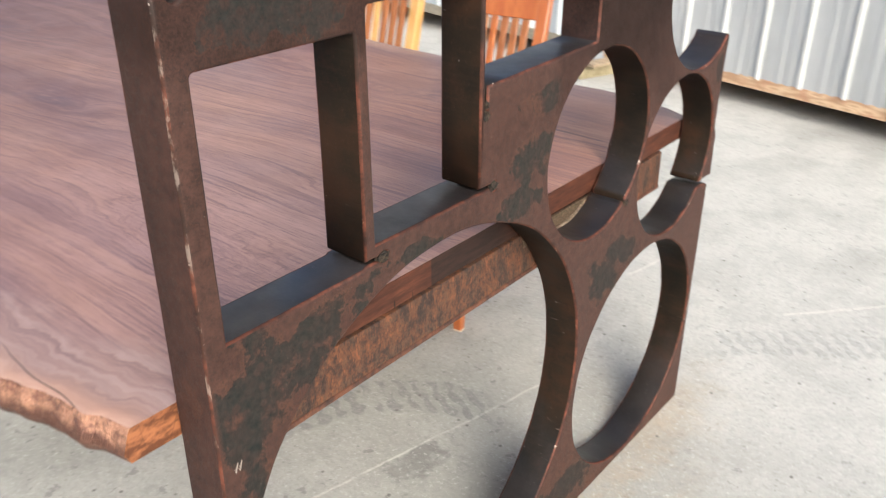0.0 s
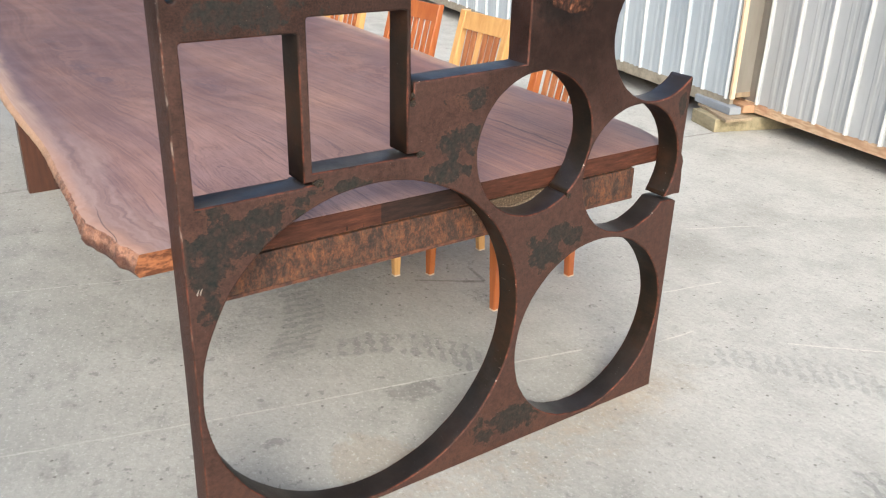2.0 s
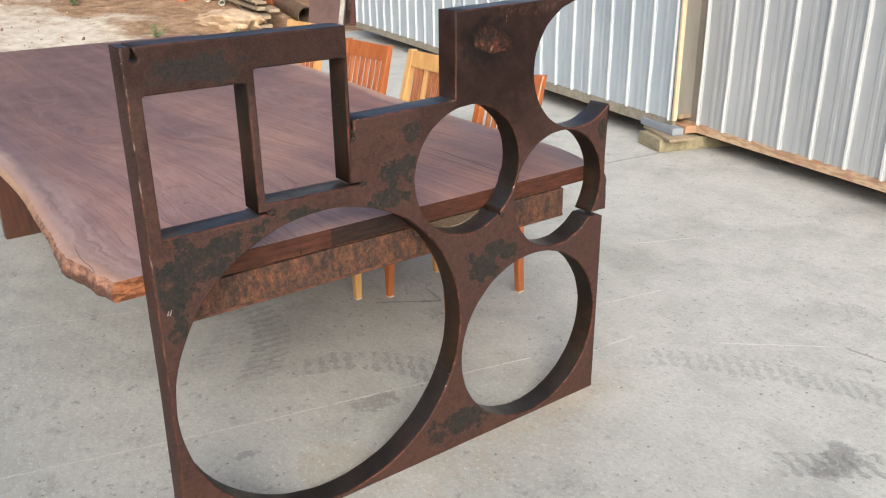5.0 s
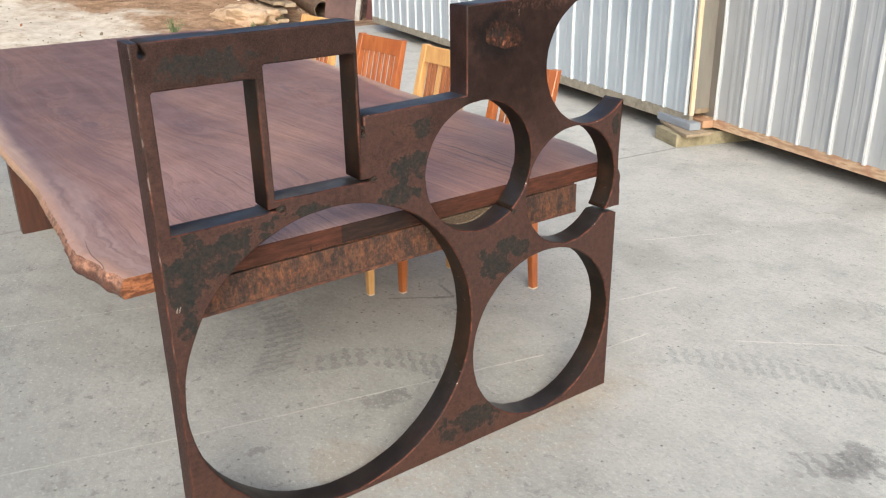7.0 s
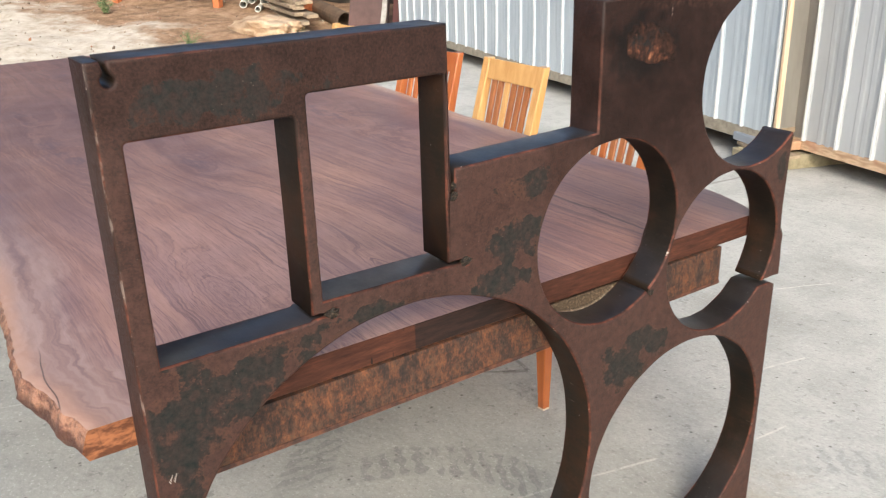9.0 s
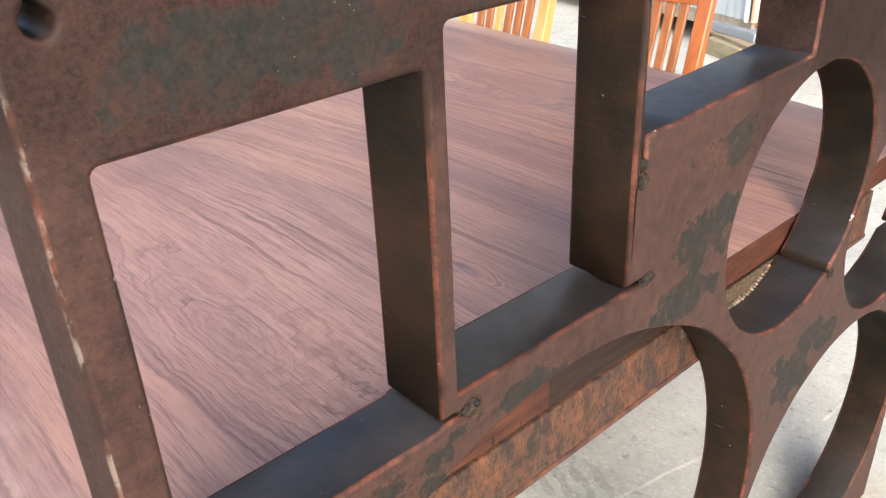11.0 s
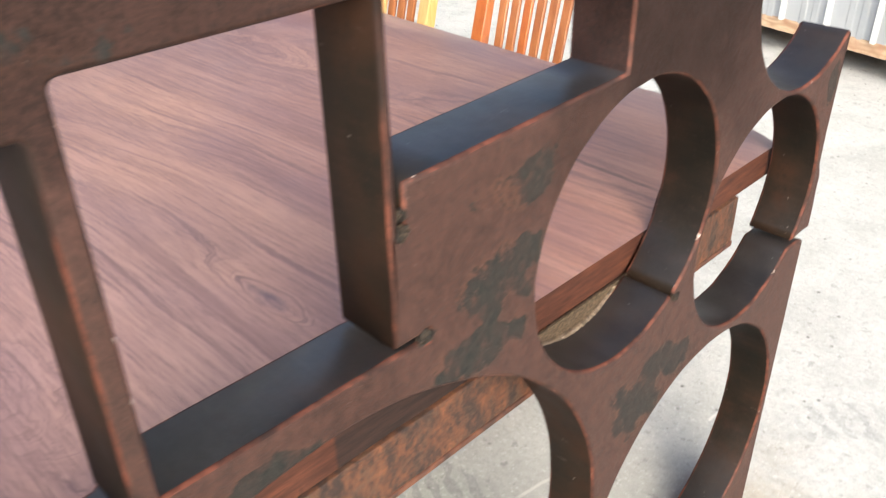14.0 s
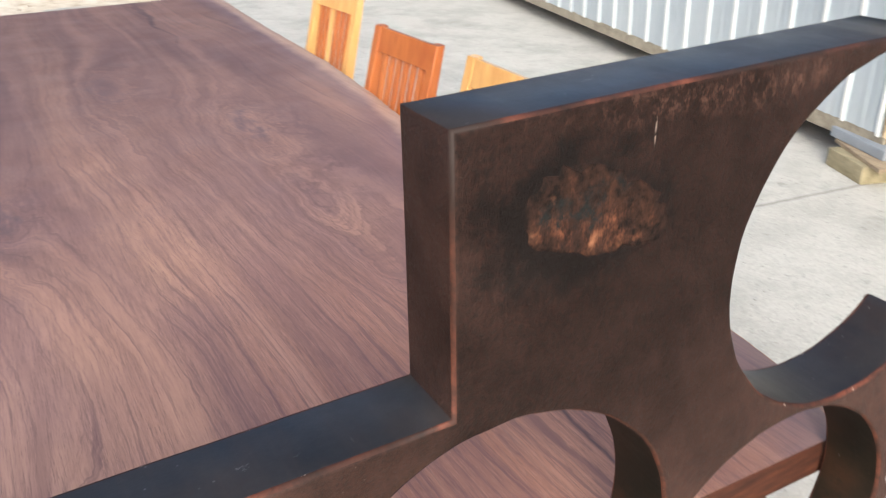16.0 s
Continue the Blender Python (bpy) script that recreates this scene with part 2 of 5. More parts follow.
# flaked scar on the block
k = Mat("flaked_rust_scar", 0.7, 0.0, 0.1)
c = k.ramp(k.noise(45, 7, 0.75, k.stretch((1, 1, 0.45))), [(0.36, (0.014, 0.0105, 0.0095)), (0.46, (0.05, 0.022, 0.015)), (0.55, (0.2, 0.075, 0.038)), (0.68, (0.42, 0.19, 0.1))])
fade = k.span(k.math("ADD", k.math("MULTIPLY_ADD", k.xyz()[1], 0.25, k.xyz()[2]), k.span(k.noise(24, 6, 0.7), 0.3, 0.7, -0.045, 0.045)), 1.4, 1.436)
c = k.mix(k.math("MULTIPLY", fade, 0.85), c, k.mix(k.span(k.noise(120, 5, 0.75), 0.4, 0.62), (0.0105, 0.0075, 0.0065), (0.04, 0.019, 0.0135)))
core = k.math("MULTIPLY", k.spot((0, 0.968, 1.196), (0.1, 0.036, 0.02), 0.8, 40, 0.4), k.span(k.noise(38, 6, 0.7), 0.44, 0.54))
c = k.mix(core, c, (0.013, 0.0155, 0.0155))
k.bump(k.noise(90, 6, 0.75), 0.55, 0.003)
inside = k.spot((0, 0.985, 1.186), (0.1, 0.054, 0.03), 0.75, 34, 0.5)
c = k.mix(k.math("SUBTRACT", 1.0, inside), c, k.mix(k.span(k.noise(110, 5, 0.8), 0.42, 0.6), (0.0085, 0.0058, 0.005), (0.03, 0.015, 0.011)))
SCAR = k.done(c)

# crossbeam
k = Mat("scaly_rusted_beam", 0.7, 0.1)
spl = k.math("ADD", k.math("MULTIPLY", k.noise(70, 8, 0.82, k.stretch((1, 1.2, 0.7))), 0.62), k.math("MULTIPLY", k.noise(13, 5, 0.7, k.stretch((1, 1.4, 0.6))), 0.38))
c = k.ramp(spl, [(0.4, (0.012, 0.0085, 0.007)), (0.47, (0.032, 0.0165, 0.0115)), (0.525, (0.09, 0.034, 0.0155)), (0.61, (0.2, 0.074, 0.029))])
c = k.mix(k.span(k.noise(70, 6, 0.8), 0.5, 0.64), c, (0.085, 0.045, 0.026))
c = k.mix(k.span(k.noise(110, 5, 0.75), 0.55, 0.62, 0, 0.5), c, (0.014, 0.011, 0.0095))
k.bump(spl, 0.6, 0.004)
k.bump(k.noise(130, 5, 0.7), 0.5, 0.002)
BEAM = k.done(c)
k = Mat("orange_rust_flange", 0.7)
BEAM_LIP = k.done(k.ramp(k.noise(40, 5, 0.7), [(0.36, (0.025, 0.012, 0.009)), (0.5, (0.075, 0.028, 0.015)), (0.62, (0.13, 0.048, 0.023)), (0.76, (0.03, 0.016, 0.012))]))
k = Mat("grey_brown_weld", 0.45, 0.4)
k.bump(k.noise(300, 4, 0.7), 0.6, 0.0015)
WELD = k.done(k.ramp(k.noise(170, 5, 0.75), [(0.3, (0.03, 0.02, 0.013)), (0.5, (0.1, 0.068, 0.042)), (0.72, (0.3, 0.22, 0.15))]))
k = Mat("torch_slag", 0.6, 0.0, 0.25)
k.bump(k.noise(400, 4, 0.7), 0.8, 0.002)
SLAG = k.done(k.ramp(k.noise(260, 4, 0.75), [(0.35, (0.007, 0.006, 0.005)), (0.54, (0.02, 0.014, 0.009)), (0.7, (0.1, 0.068, 0.04))]))
k = Mat("chalk", 0.9)
CHALK = k.done(k.mix(k.noise(200, 3), (0.1, 0.07, 0.055), (0.45, 0.4, 0.35)))


def walnut(name):
    """Walnut along x: fine streaks, soft drawn-out rings that flow round the knots, cloudy colour."""
    s = Mat(name, 0.45, 0.0, 0.5)
    px, py, pz = s.xyz()
    knots = ((-1.72, 1.2, 0.34, 0.07, 1), (-1.15, 1.17, 0.4, 0.06, 0), (-1.86, 0.3, 0.3, 0.07, 1), (-1.6, 0.32, 0.2, 0.05, 1), (-1.37, 0.585, 0.22, 0.05, 1), (-2.3, 0.93, 0.4, 0.09, 1),
             (-0.43, 0.31, 0.22, 0.055, 0), (-0.32, 0.62, 0.1, 0.02, 1), (-2.42, 0.3, 0.3, 0.05, 1), (-3.3, 0.62, 0.5, 0.09, 1))
    swell = None
    for x, y, rx, ry, hard in knots:
        m = s.stretch((1 / rx, 1 / ry, 0.0), (-x / rx, -y / ry, 0.0))
        n = s.nt.nodes.new("ShaderNodeVectorMath")
        n.operation = "LENGTH"
        s.put(n.inputs[0], m)
        d = s.math("ADD", n.outputs["Value"], s.span(s.noise(7, 4, 0.6), 0.3, 0.7, -0.25, 0.25))
        b = s.math("DIVIDE", 1.0, s.math("MULTIPLY_ADD", s.math("MULTIPLY", d, d), 1.6, 1.0))
        swell = b if swell is None else s.math("ADD", swell, b)
    warp = s.noise(1.0, 2, 0.45, s.stretch((0.42, 1.5, 1), (3.1, 1.7, 0)))
    wobble = s.noise(1.0, 5, 0.6, s.stretch((3.5, 12, 1)))
    phase = s.math("ADD", s.math("MULTIPLY", py, 66.0), s.math("MULTIPLY_ADD", warp, 62.0, s.math("MULTIPLY_ADD", wobble, 2.2, s.math("MULTIPLY", swell, 21.0))))
    turn = s.math("FRACT", s.math("MULTIPLY", phase, 0.36))
    late = s.span(turn, 0.2, 0.86, 0.0, 1.0)
    early = s.span(turn, 0.86, 1.0, 1.0, 0.0)
    rings = s.math("MULTIPLY", s.math("POWER", late, 2.6), early)
    broad = s.math("SINE", s.math("MULTIPLY", phase, 0.31))
    fade = s.span(s.noise(1.0, 4, 0.6, s.stretch((1.3, 4, 1), (1, 7, 0))), 0.36, 0.6, 0.25, 1.0)
    grain = s.noise(1.0, 6, 0.72, s.stretch((5.0, 150, 40)))
    dashes = s.noise(1.0, 4, 0.75, s.stretch((16, 420, 200)))
    cloud = s.noise(1.0, 5, 0.6, s.stretch((0.9, 3.2, 1)))
    c = s.ramp(cloud, [(0.34, (0.173, 0.0897, 0.0717)), (0.5, (0.282, 0.152, 0.109)), (0.66, (0.413, 0.23, 0.151))])
    heart = s.spot((-0.3, 1.08, 0.75), (0.75, 0.45, 1), 0.3, 3, 0.8)
    c = s.mix(s.math("MULTIPLY", heart, 0.7), c, (0.3, 0.122, 0.0693))
    pale = s.spot((-0.5, 0.3, 0.75), (0.6, 0.36, 1), 0.3, 3, 0.8)
    c = s.mix(s.math("MULTIPLY", pale, 0.5), c, (0.461, 0.266, 0.232))
    c = s.mix(s.span(broad, -0.2, 1, 0.0, 0.24), c, (0.191, 0.102, 0.097))
    c = s.mix(s.span(broad, -0.2, -1, 0.0, 0.22), c, (0.479, 0.253, 0.169))
    c = s.mix(s.math("MULTIPLY", s.math("MULTIPLY", rings, 0.52), s.math("MULTIPLY", fade, s.span(s.math("ADD", swell, s.span(s.noise(3, 3), 0.35, 0.65, -0.1, 0.25)), 0.1, 0.6, 0.22, 1.0))), c, (0.125, 0.0582, 0.0535))
    c = s.mix(s.span(grain, 0.45, 0.68, 0, 0.45), c, (0.154, 0.0757, 0.0652))
    c = s.mix(s.span(grain, 0.46, 0.3, 0, 0.2), c, (0.479, 0.271, 0.198))
    c = s.mix(s.span(dashes, 0.52, 0.62, 0, 0.62), c, (0.115, 0.0582, 0.0514))
    fibre = s.noise(1.0, 5, 0.8, s.stretch((40, 900, 300), rot=(0, 0, 3)))
    c = s.mix(s.span(fibre, 0.5, 0.64, 0, 0.36), c, (0.479, 0.281, 0.218))
    flow = s.nt.nodes.new("ShaderNodeCombineXYZ")
    s.put(flow.inputs[0], s.math("MULTIPLY", px, 0.8))
    calm = s.math("MULTIPLY_ADD", py, 66.0, s.math("MULTIPLY_ADD", warp, 30.0, s.math("MULTIPLY_ADD", wobble, 2.0, s.math("MULTIPLY", swell, 13.0))))
    s.put(flow.inputs[1], s.math("MULTIPLY", calm, 0.3))
    streak = s.noise(1.0, 5, 0.62, flow.outputs[0])
    c = s.mix(s.span(streak, 0.52, 0.68, 0, 0.5), c, (0.168, 0.0834, 0.0693))
    c = s.mix(s.span(streak, 0.47, 0.33, 0, 0.42), c, (0.442, 0.242, 0.166))
    thin = s.noise(1.0, 5, 0.72, s.stretch((1.4, 4.4, 1), (1, 3, 0), co=flow.outputs[0]))
    c = s.mix(s.span(thin, 0.53, 0.62, 0, 0.68), c, (0.125, 0.062, 0.0574))
    curl = s.noise(1.0, 4, 0.6, s.stretch((9, 3.5, 1), rot=(0, 0, 20)))
    c = s.mix(s.span(curl, 0.52, 0.75, 0, 0.25), c, (0.191, 0.105, 0.0989))
    hearts = s.many([s.spot((x, y, 0.75), (rx * 0.5, ry * 0.5, 0.3), 0.8, 12, 0.5) for x, y, rx, ry, hard in knots if hard])
    hearts = s.math("MULTIPLY", hearts, s.span(s.noise(1.0, 6, 0.75, s.stretch((9, 38, 1))), 0.38, 0.56))
    c = s.mix(s.math("MULTIPLY", hearts, 0.8), c, (0.0719, 0.0483, 0.0614))
    wander = s.math("ABSOLUTE", s.math("SUBTRACT", py, s.math("ADD", 1.28, s.span(s.noise(2.5, 3), 0.3, 0.7, -0.035, 0.035))))
    crack = s.math("LESS_THAN", wander, s.span(px, -2.55, -3.9, 0.0, 0.014))
    c = s.mix(s.math("MULTIPLY", crack, 0.85), c, (0.0289, 0.0175, 0.0179))
    # darker tone mixed in towards the far end
    c = s.mix(s.span(s.math("ADD", px, s.span(cloud, 0.3, 0.7, -0.5, 0.5)), -0.7, -2.3, 0.0, 0.62), c, s.mix(s.span(streak, 0.4, 0.62), (0.163, 0.092, 0.0803), (0.0816, 0.045, 0.0443)))
    at = s.nt.nodes.new("ShaderNodeAttribute")
    at.attribute_name = "inward"
    rag = s.math("ADD", at.outputs["Fac"], s.span(s.noise(3.5, 5, 0.65), 0.3, 0.7, -0.02, 0.02))
    c = s.mix(s.span(rag, 0.06, 0.13, 0.5, 0.0), c, (0.136, 0.0961, 0.114))
    c = s.mix(s.math("MULTIPLY", s.span(rag, 0.028, 0.06, 0.85, 0.0), s.span(px, -0.7, -1.4, 0.15, 1.0)), c, s.mix(s.span(grain, 0.35, 0.7), (0.471, 0.333, 0.251), (0.327, 0.192, 0.144)))
    # streaked sapwood along the near corner, with a split in it
    near = s.math("MULTIPLY", s.span(px, -1.35, -0.7), s.span(s.math("ADD", rag, s.span(s.noise(5, 4), 0.3, 0.7, -0.03, 0.03)), 0.13, 0.08))
    near = s.math("MULTIPLY", near, s.math("LESS_THAN", py, 0.5))
    lanes = s.nt.nodes.new("ShaderNodeCombineXYZ")
    s.put(lanes.inputs[0], s.math("MULTIPLY", px, 1.3))
    s.put(lanes.inputs[1], s.math("MULTIPLY", s.math("ADD", at.outputs["Fac"], s.span(s.noise(9, 4, 0.6), 0.3, 0.7, -0.014, 0.014)), 30.0))
    bands = s.noise(1.0, 3, 0.55, lanes.outputs[0])
    sap = s.ramp(bands, [(0.34, (0.163, 0.0971, 0.087)), (0.45, (0.345, 0.208, 0.164)), (0.55, (0.479, 0.328, 0.267)), (0.66, (0.383, 0.242, 0.198))])
    c = s.mix(s.math("MULTIPLY", near, 0.55), c, sap)
    c = s.mix(s.math("MULTIPLY", s.math("MULTIPLY", near, s.span(rag, 0.035, 0.01)), 0.5), c, (0.4, 0.225, 0.15))
    split = s.math("ABSOLUTE", s.math("SUBTRACT", py, s.math("MULTIPLY_ADD", px, -0.06, s.span(s.noise(4, 2), 0.3, 0.7, -0.058, -0.034))))
    split = s.math("MULTIPLY", s.span(split, 0.0004, 0.0018, 1.0, 0.0), s.math("MULTIPLY", s.span(px, -0.4, -0.33), s.span(px, -0.105, -0.13)))
    c = s.mix(s.math("MULTIPLY", split, 0.85), c, (0.0289, 0.0175, 0.0138))
    # check in the heartwood behind the round openings
    check = s.math("ABSOLUTE", s.math("SUBTRACT", py, s.math("ADD", 1.182, s.span(s.noise(6, 4), 0.3, 0.7, -0.012, 0.012))))
    check = s.math("MULTIPLY", s.span(check, 0.001, 0.006, 1.0, 0.0), s.math("MULTIPLY", s.span(px, -0.75, -0.5), s.span(px, -0.1, -0.16)))
    c = s.mix(s.math("MULTIPLY", check, 0.75), c, (0.0479, 0.0271, 0.0258))
    s.bump(grain, 0.06, 0.0006)
    return s.done(c, s.span(s.noise(6, 4), 0.3, 0.7, 0.38, 0.5))


WALNUT = walnut("oiled_walnut")
k = Mat("live_edge", 0.55)
c = k.ramp(k.noise(17, 7, 0.75, k.stretch((1, 2, 2))), [(0.34, (0.06, 0.026, 0.018)), (0.44, (0.2, 0.085, 0.052)), (0.55, (0.4, 0.205, 0.125)), (0.68, (0.27, 0.115, 0.066))])
smooth_far = k.span(k.xyz()[0], -0.5, -1.0)
c = k.mix(k.span(k.noise(40, 6, 0.75), 0.52, 0.64, 0, 0.7), c, (0.1, 0.045, 0.03))
chips = k.span(k.cells(1, k.stretch((26, 40, 55), rot=(0, 0, 20)), "DISTANCE_TO_EDGE"), 0.0, 0.07, 1.0, 0.0)
c = k.mix(k.math("MULTIPLY", chips, k.span(k.noise(14, 4, 0.7), 0.45, 0.6, 0, 0.8)), c, (0.045, 0.02, 0.014))
c = k.mix(k.math("MULTIPLY", smooth_far, 0.82), c, (0.47, 0.3, 0.19))
# dark red lower strip, with the undercut's shade mixed into its colour
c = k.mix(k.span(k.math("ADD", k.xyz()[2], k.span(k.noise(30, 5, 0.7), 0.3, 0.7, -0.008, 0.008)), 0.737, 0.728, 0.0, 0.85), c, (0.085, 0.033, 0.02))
k.bump(chips, -0.6, 0.004)
k.bump(k.noise(22, 6, 0.75), 1.0, 0.014)
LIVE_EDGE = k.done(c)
k = Mat("sawn_end_grain", 0.6, 0.0, 0.2)
g = k.xyz()
rays = k.noise(1, 5, 0.7, k.stretch((1, 14, 90)))
c = k.ramp(rays, [(0.3, (0.03, 0.0115, 0.0078)), (0.55, (0.068, 0.0245, 0.0145)), (0.75, (0.12, 0.042, 0.022))])
c = k.mix(k.math("MULTIPLY", k.span(g[1], 0.525, 0.528), k.span(k.math("ADD", g[1], k.span(k.noise(7, 3), 0.3, 0.7, -0.06, 0.06)), 0.9, 0.72)), c, k.mix(k.span(rays, 0.4, 0.65), (0.016, 0.0095, 0.008), (0.036, 0.018, 0.0135)))
c = k.mix(k.spot((-0.085, 0.0, 0.73), (0.2, 0.12, 0.2), 0.3, 9, 0.5), c, k.mix(k.span(k.noise(1, 5, 0.65, k.stretch((1, 30, 75), rot=(38, 0, 0))), 0.42, 0.58), (0.1, 0.037, 0.018), (0.3, 0.118, 0.052)))
crk = k.span(k.cells(1, k.stretch((0.2, 24, 9), (0, 0.3, 0.2), (25, 0, 0)), "DISTANCE_TO_EDGE"), 0.0, 0.025, 1.0, 0.0)
ticks = k.noise(1, 2, 0.5, k.stretch((1, 75, 13), rot=(-32, 0, 0)))
c = k.mix(k.math("MULTIPLY", k.span(ticks, 0.66, 0.7), k.math("MULTIPLY", k.span(g[1], 0.56, 0.5, 0.0, 0.9), k.span(g[1], 0.15, 0.25))), c, (0.01, 0.006, 0.005))
c = k.mix(k.math("MULTIPLY", crk, k.span(g[1], 0.1, 0.05, 0.0, 0.3)), c, (0.03, 0.015, 0.01))
k.bump(rays, 0.4, 0.001)
END_GRAIN = k.done(c)

k = Mat("reddish_plank", 0.5)
gr = k.noise(1, 5, 0.65, k.stretch((8, 22, 3)))
c = k.ramp(gr, [(0.3, (0.03, 0.011, 0.0065)), (0.55, (0.065, 0.022, 0.011)), (0.75, (0.105, 0.036, 0.018))])
k.bump(gr, 0.15, 0.001)
PANEL_LEG = k.done(c)


def chair_wood(name, dark, light, streak):
    s = Mat(name, 0.32)
    s.co = s.obj
    v = s.nt.nodes.new("ShaderNodeObjectInfo").outputs["Random"]
    mv = s.nt.nodes.new("ShaderNodeVectorMath")
    s.put(mv.inputs[0], s.obj)
    cb = s.nt.nodes.new("ShaderNodeCombineXYZ")
    s.put(cb.inputs[0], s.math("MULTIPLY", v, 7.0))
    s.put(mv.inputs[1], cb.outputs[0])
    gr = s.noise(1, 5, 0.6, s.stretch((30, 30, 2.5), co=mv.outputs[0]), 0.4)
    c = s.mix(s.span(gr, 0.35, 0.68), dark, light)
    c = s.mix(s.span(s.noise(1, 4, 0.6, s.stretch((90, 90, 5), co=mv.outputs[0])), 0.55, 0.72, 0, 0.45), c, streak)
    c = s.mix(s.span(v, 0, 1, 0, 0.25), c, dark)
    s.b.inputs["Coat Weight"].default_value = 0.3
    s.bump(gr, 0.06, 0.0006)
    return s.done(c)


HONEY = chair_wood("honey_wood", (0.52, 0.27, 0.085), (0.68, 0.41, 0.16), (0.4, 0.18, 0.05))
AMBER = chair_wood("amber_wood", (0.33, 0.085, 0.02), (0.44, 0.14, 0.036), (0.2, 0.045, 0.012))
RUSSET = chair_wood("russet_wood", (0.26, 0.085, 0.026), (0.42, 0.16, 0.055), (0.15, 0.045, 0.018))
k = Mat("pale_foot", 0.6)
PALE = k.done((0.6, 0.5, 0.4))

# yard: worn concrete in front, sand and brown soil behind
k = Mat("worn_concrete_and_soil", 0.85, 0.0, 0.35)
x, y, z = k.xyz()
big, mid, fine = k.noise(0.45, 4, 0.6), k.noise(3.2, 6, 0.65), k.noise(55, 6, 0.75)
c = k.ramp(big, [(0.3, (0.4, 0.385, 0.347)), (0.5, (0.475, 0.458, 0.415)), (0.72, (0.54, 0.522, 0.476))])
c = k.mix(k.span(k.math("ADD", y, k.span(k.noise(0.8, 3), 0.3, 0.7, -0.6, 0.6)), 1.2, 3.4, 0.0, 0.7), c, (0.51, 0.494, 0.455))
c = k.mix(k.span(mid, 0.45, 0.7, 0, 0.4), c, (0.29, 0.278, 0.25))
c = k.mix(k.span(k.noise(1.3, 6, 0.65, k.stretch((1, 1, 1), (9, 4, 0))), 0.5, 0.62, 0, 0.6), c, (0.3, 0.287, 0.256))
c = k.mix(k.span(k.noise(7, 5, 0.7), 0.55, 0.72, 0, 0.35), c, (0.52, 0.5, 0.46))
c = k.mix(k.span(fine, 0.32, 0.5, 0.4, 0.0), c, (0.22, 0.21, 0.19))
grit = k.noise(24, 6, 0.75)
worn = k.span(k.math("ADD", k.span(y, 1.8, -0.6), k.span(k.noise(1.7, 4, 0.6), 0.35, 0.65, -0.5, 0.5)), 0.1, 0.9, 0.2, 1.0)
c = k.mix(k.math("MULTIPLY", worn, k.span(grit, 0.34, 0.45, 0.45, 0.0)), c, (0.22, 0.211, 0.193))
c = k.mix(k.math("MULTIPLY", worn, k.span(grit, 0.58, 0.7, 0, 0.35)), c, (0.6, 0.585, 0.55))
c = k.mix(k.span(k.noise(140, 4, 0.8), 0.58, 0.7, 0, 0.4), c, (0.58, 0.56, 0.52))
rough_left = k.span(k.math("ADD", y, k.span(k.noise(1.3, 3), 0.3, 0.7, -0.5, 0.5)), 1.5, -0.3)
pitn = k.noise(26, 3, 0.6)
pitn2 = k.noise(13, 5, 0.62, k.stretch((1, 1, 1), (3, 8, 0)))
pits = k.math("MULTIPLY", k.math("MAXIMUM", k.span(pitn, 0.65, 0.675), k.span(pitn2, 0.65, 0.67)), k.span(rough_left, 0, 1, 0.45, 1.0))
c = k.mix(k.math("MULTIPLY", pits, 0.7), c, (0.11, 0.104, 0.095))
c = k.mix(k.math("MULTIPLY", k.span(k.noise(2.2, 5, 0.7, k.stretch((1, 1, 1), (5, 2, 0))), 0.62, 0.7), k.span(k.noise(60, 5, 0.7), 0.4, 0.6, 0, 0.55)), c, (0.15, 0.145, 0.135))


def line(p, q, width, ragged=0.35):
    """A thin ragged line on the ground between two points."""
    (x0, y0), (x1, y1) = p, q
    n = math.hypot(x1 - x0, y1 - y0)
    ux, uy = (x1 - x0) / n, (y1 - y0) / n
    along = k.math("ADD", k.math("MULTIPLY", k.math("SUBTRACT", x, x0), ux), k.math("MULTIPLY", k.math("SUBTRACT", y, y0), uy))
    off = k.math("ADD", k.math("MULTIPLY", k.math("SUBTRACT", x, x0), -uy), k.math("MULTIPLY", k.math("SUBTRACT", y, y0), ux))
    off = k.math("ABSOLUTE", k.math("ADD", off, k.span(k.noise(6, 3), 0.3, 0.7, -0.004, 0.004)))
    m = k.math("MULTIPLY", k.span(off, width * 0.4, width, 1.0, 0.0), k.math("MULTIPLY", k.math("GREATER_THAN", along, 0.0), k.math("LESS_THAN", along, n)))
    return k.math("MULTIPLY", m, k.span(k.noise(11, 4, 0.7), ragged, ragged + 0.15))


# pale saw lines and dark joints
for p, q in (((-0.7, -0.35), (-0.49, 0.45)), ((-0.49, 0.45), (-0.27, 1.41)), ((-0.17, 1.6), (-0.155, 1.83)), 
             ((-0.42, 1.95), (-0.36, 2.23)), ((-0.81, 2.53), (-0.65, 2.87)), ((0.08, 2.03), (0.38, 2.36)), ((-1.72, -0.15), (-1.53, 0.43))):
    c = k.mix(k.math("MULTIPLY", line(p, q, 0.005, 0.36), 0.75), c, (0.66, 0.625, 0.56))
for p, q, w in (((-2.83, -6), (-2.83, 0.9), 0.02), ((-1.86, 3.3), (-1.76, 4.2), 0.014), ((-1.0, 1.465), (-0.857, 1.443), 0.010),
                ((-0.857, 1.443), (-0.9, 1.37), 0.014), ((-0.88, 1.41), (-1.005, 1.22), 0.008),
                ((0.38, 2.36), (0.6, 2.37), 0.01)):
    c = k.mix(k.math("MULTIPLY", line(p, q, w, 0.3), 0.55), c, (0.14, 0.122, 0.105))


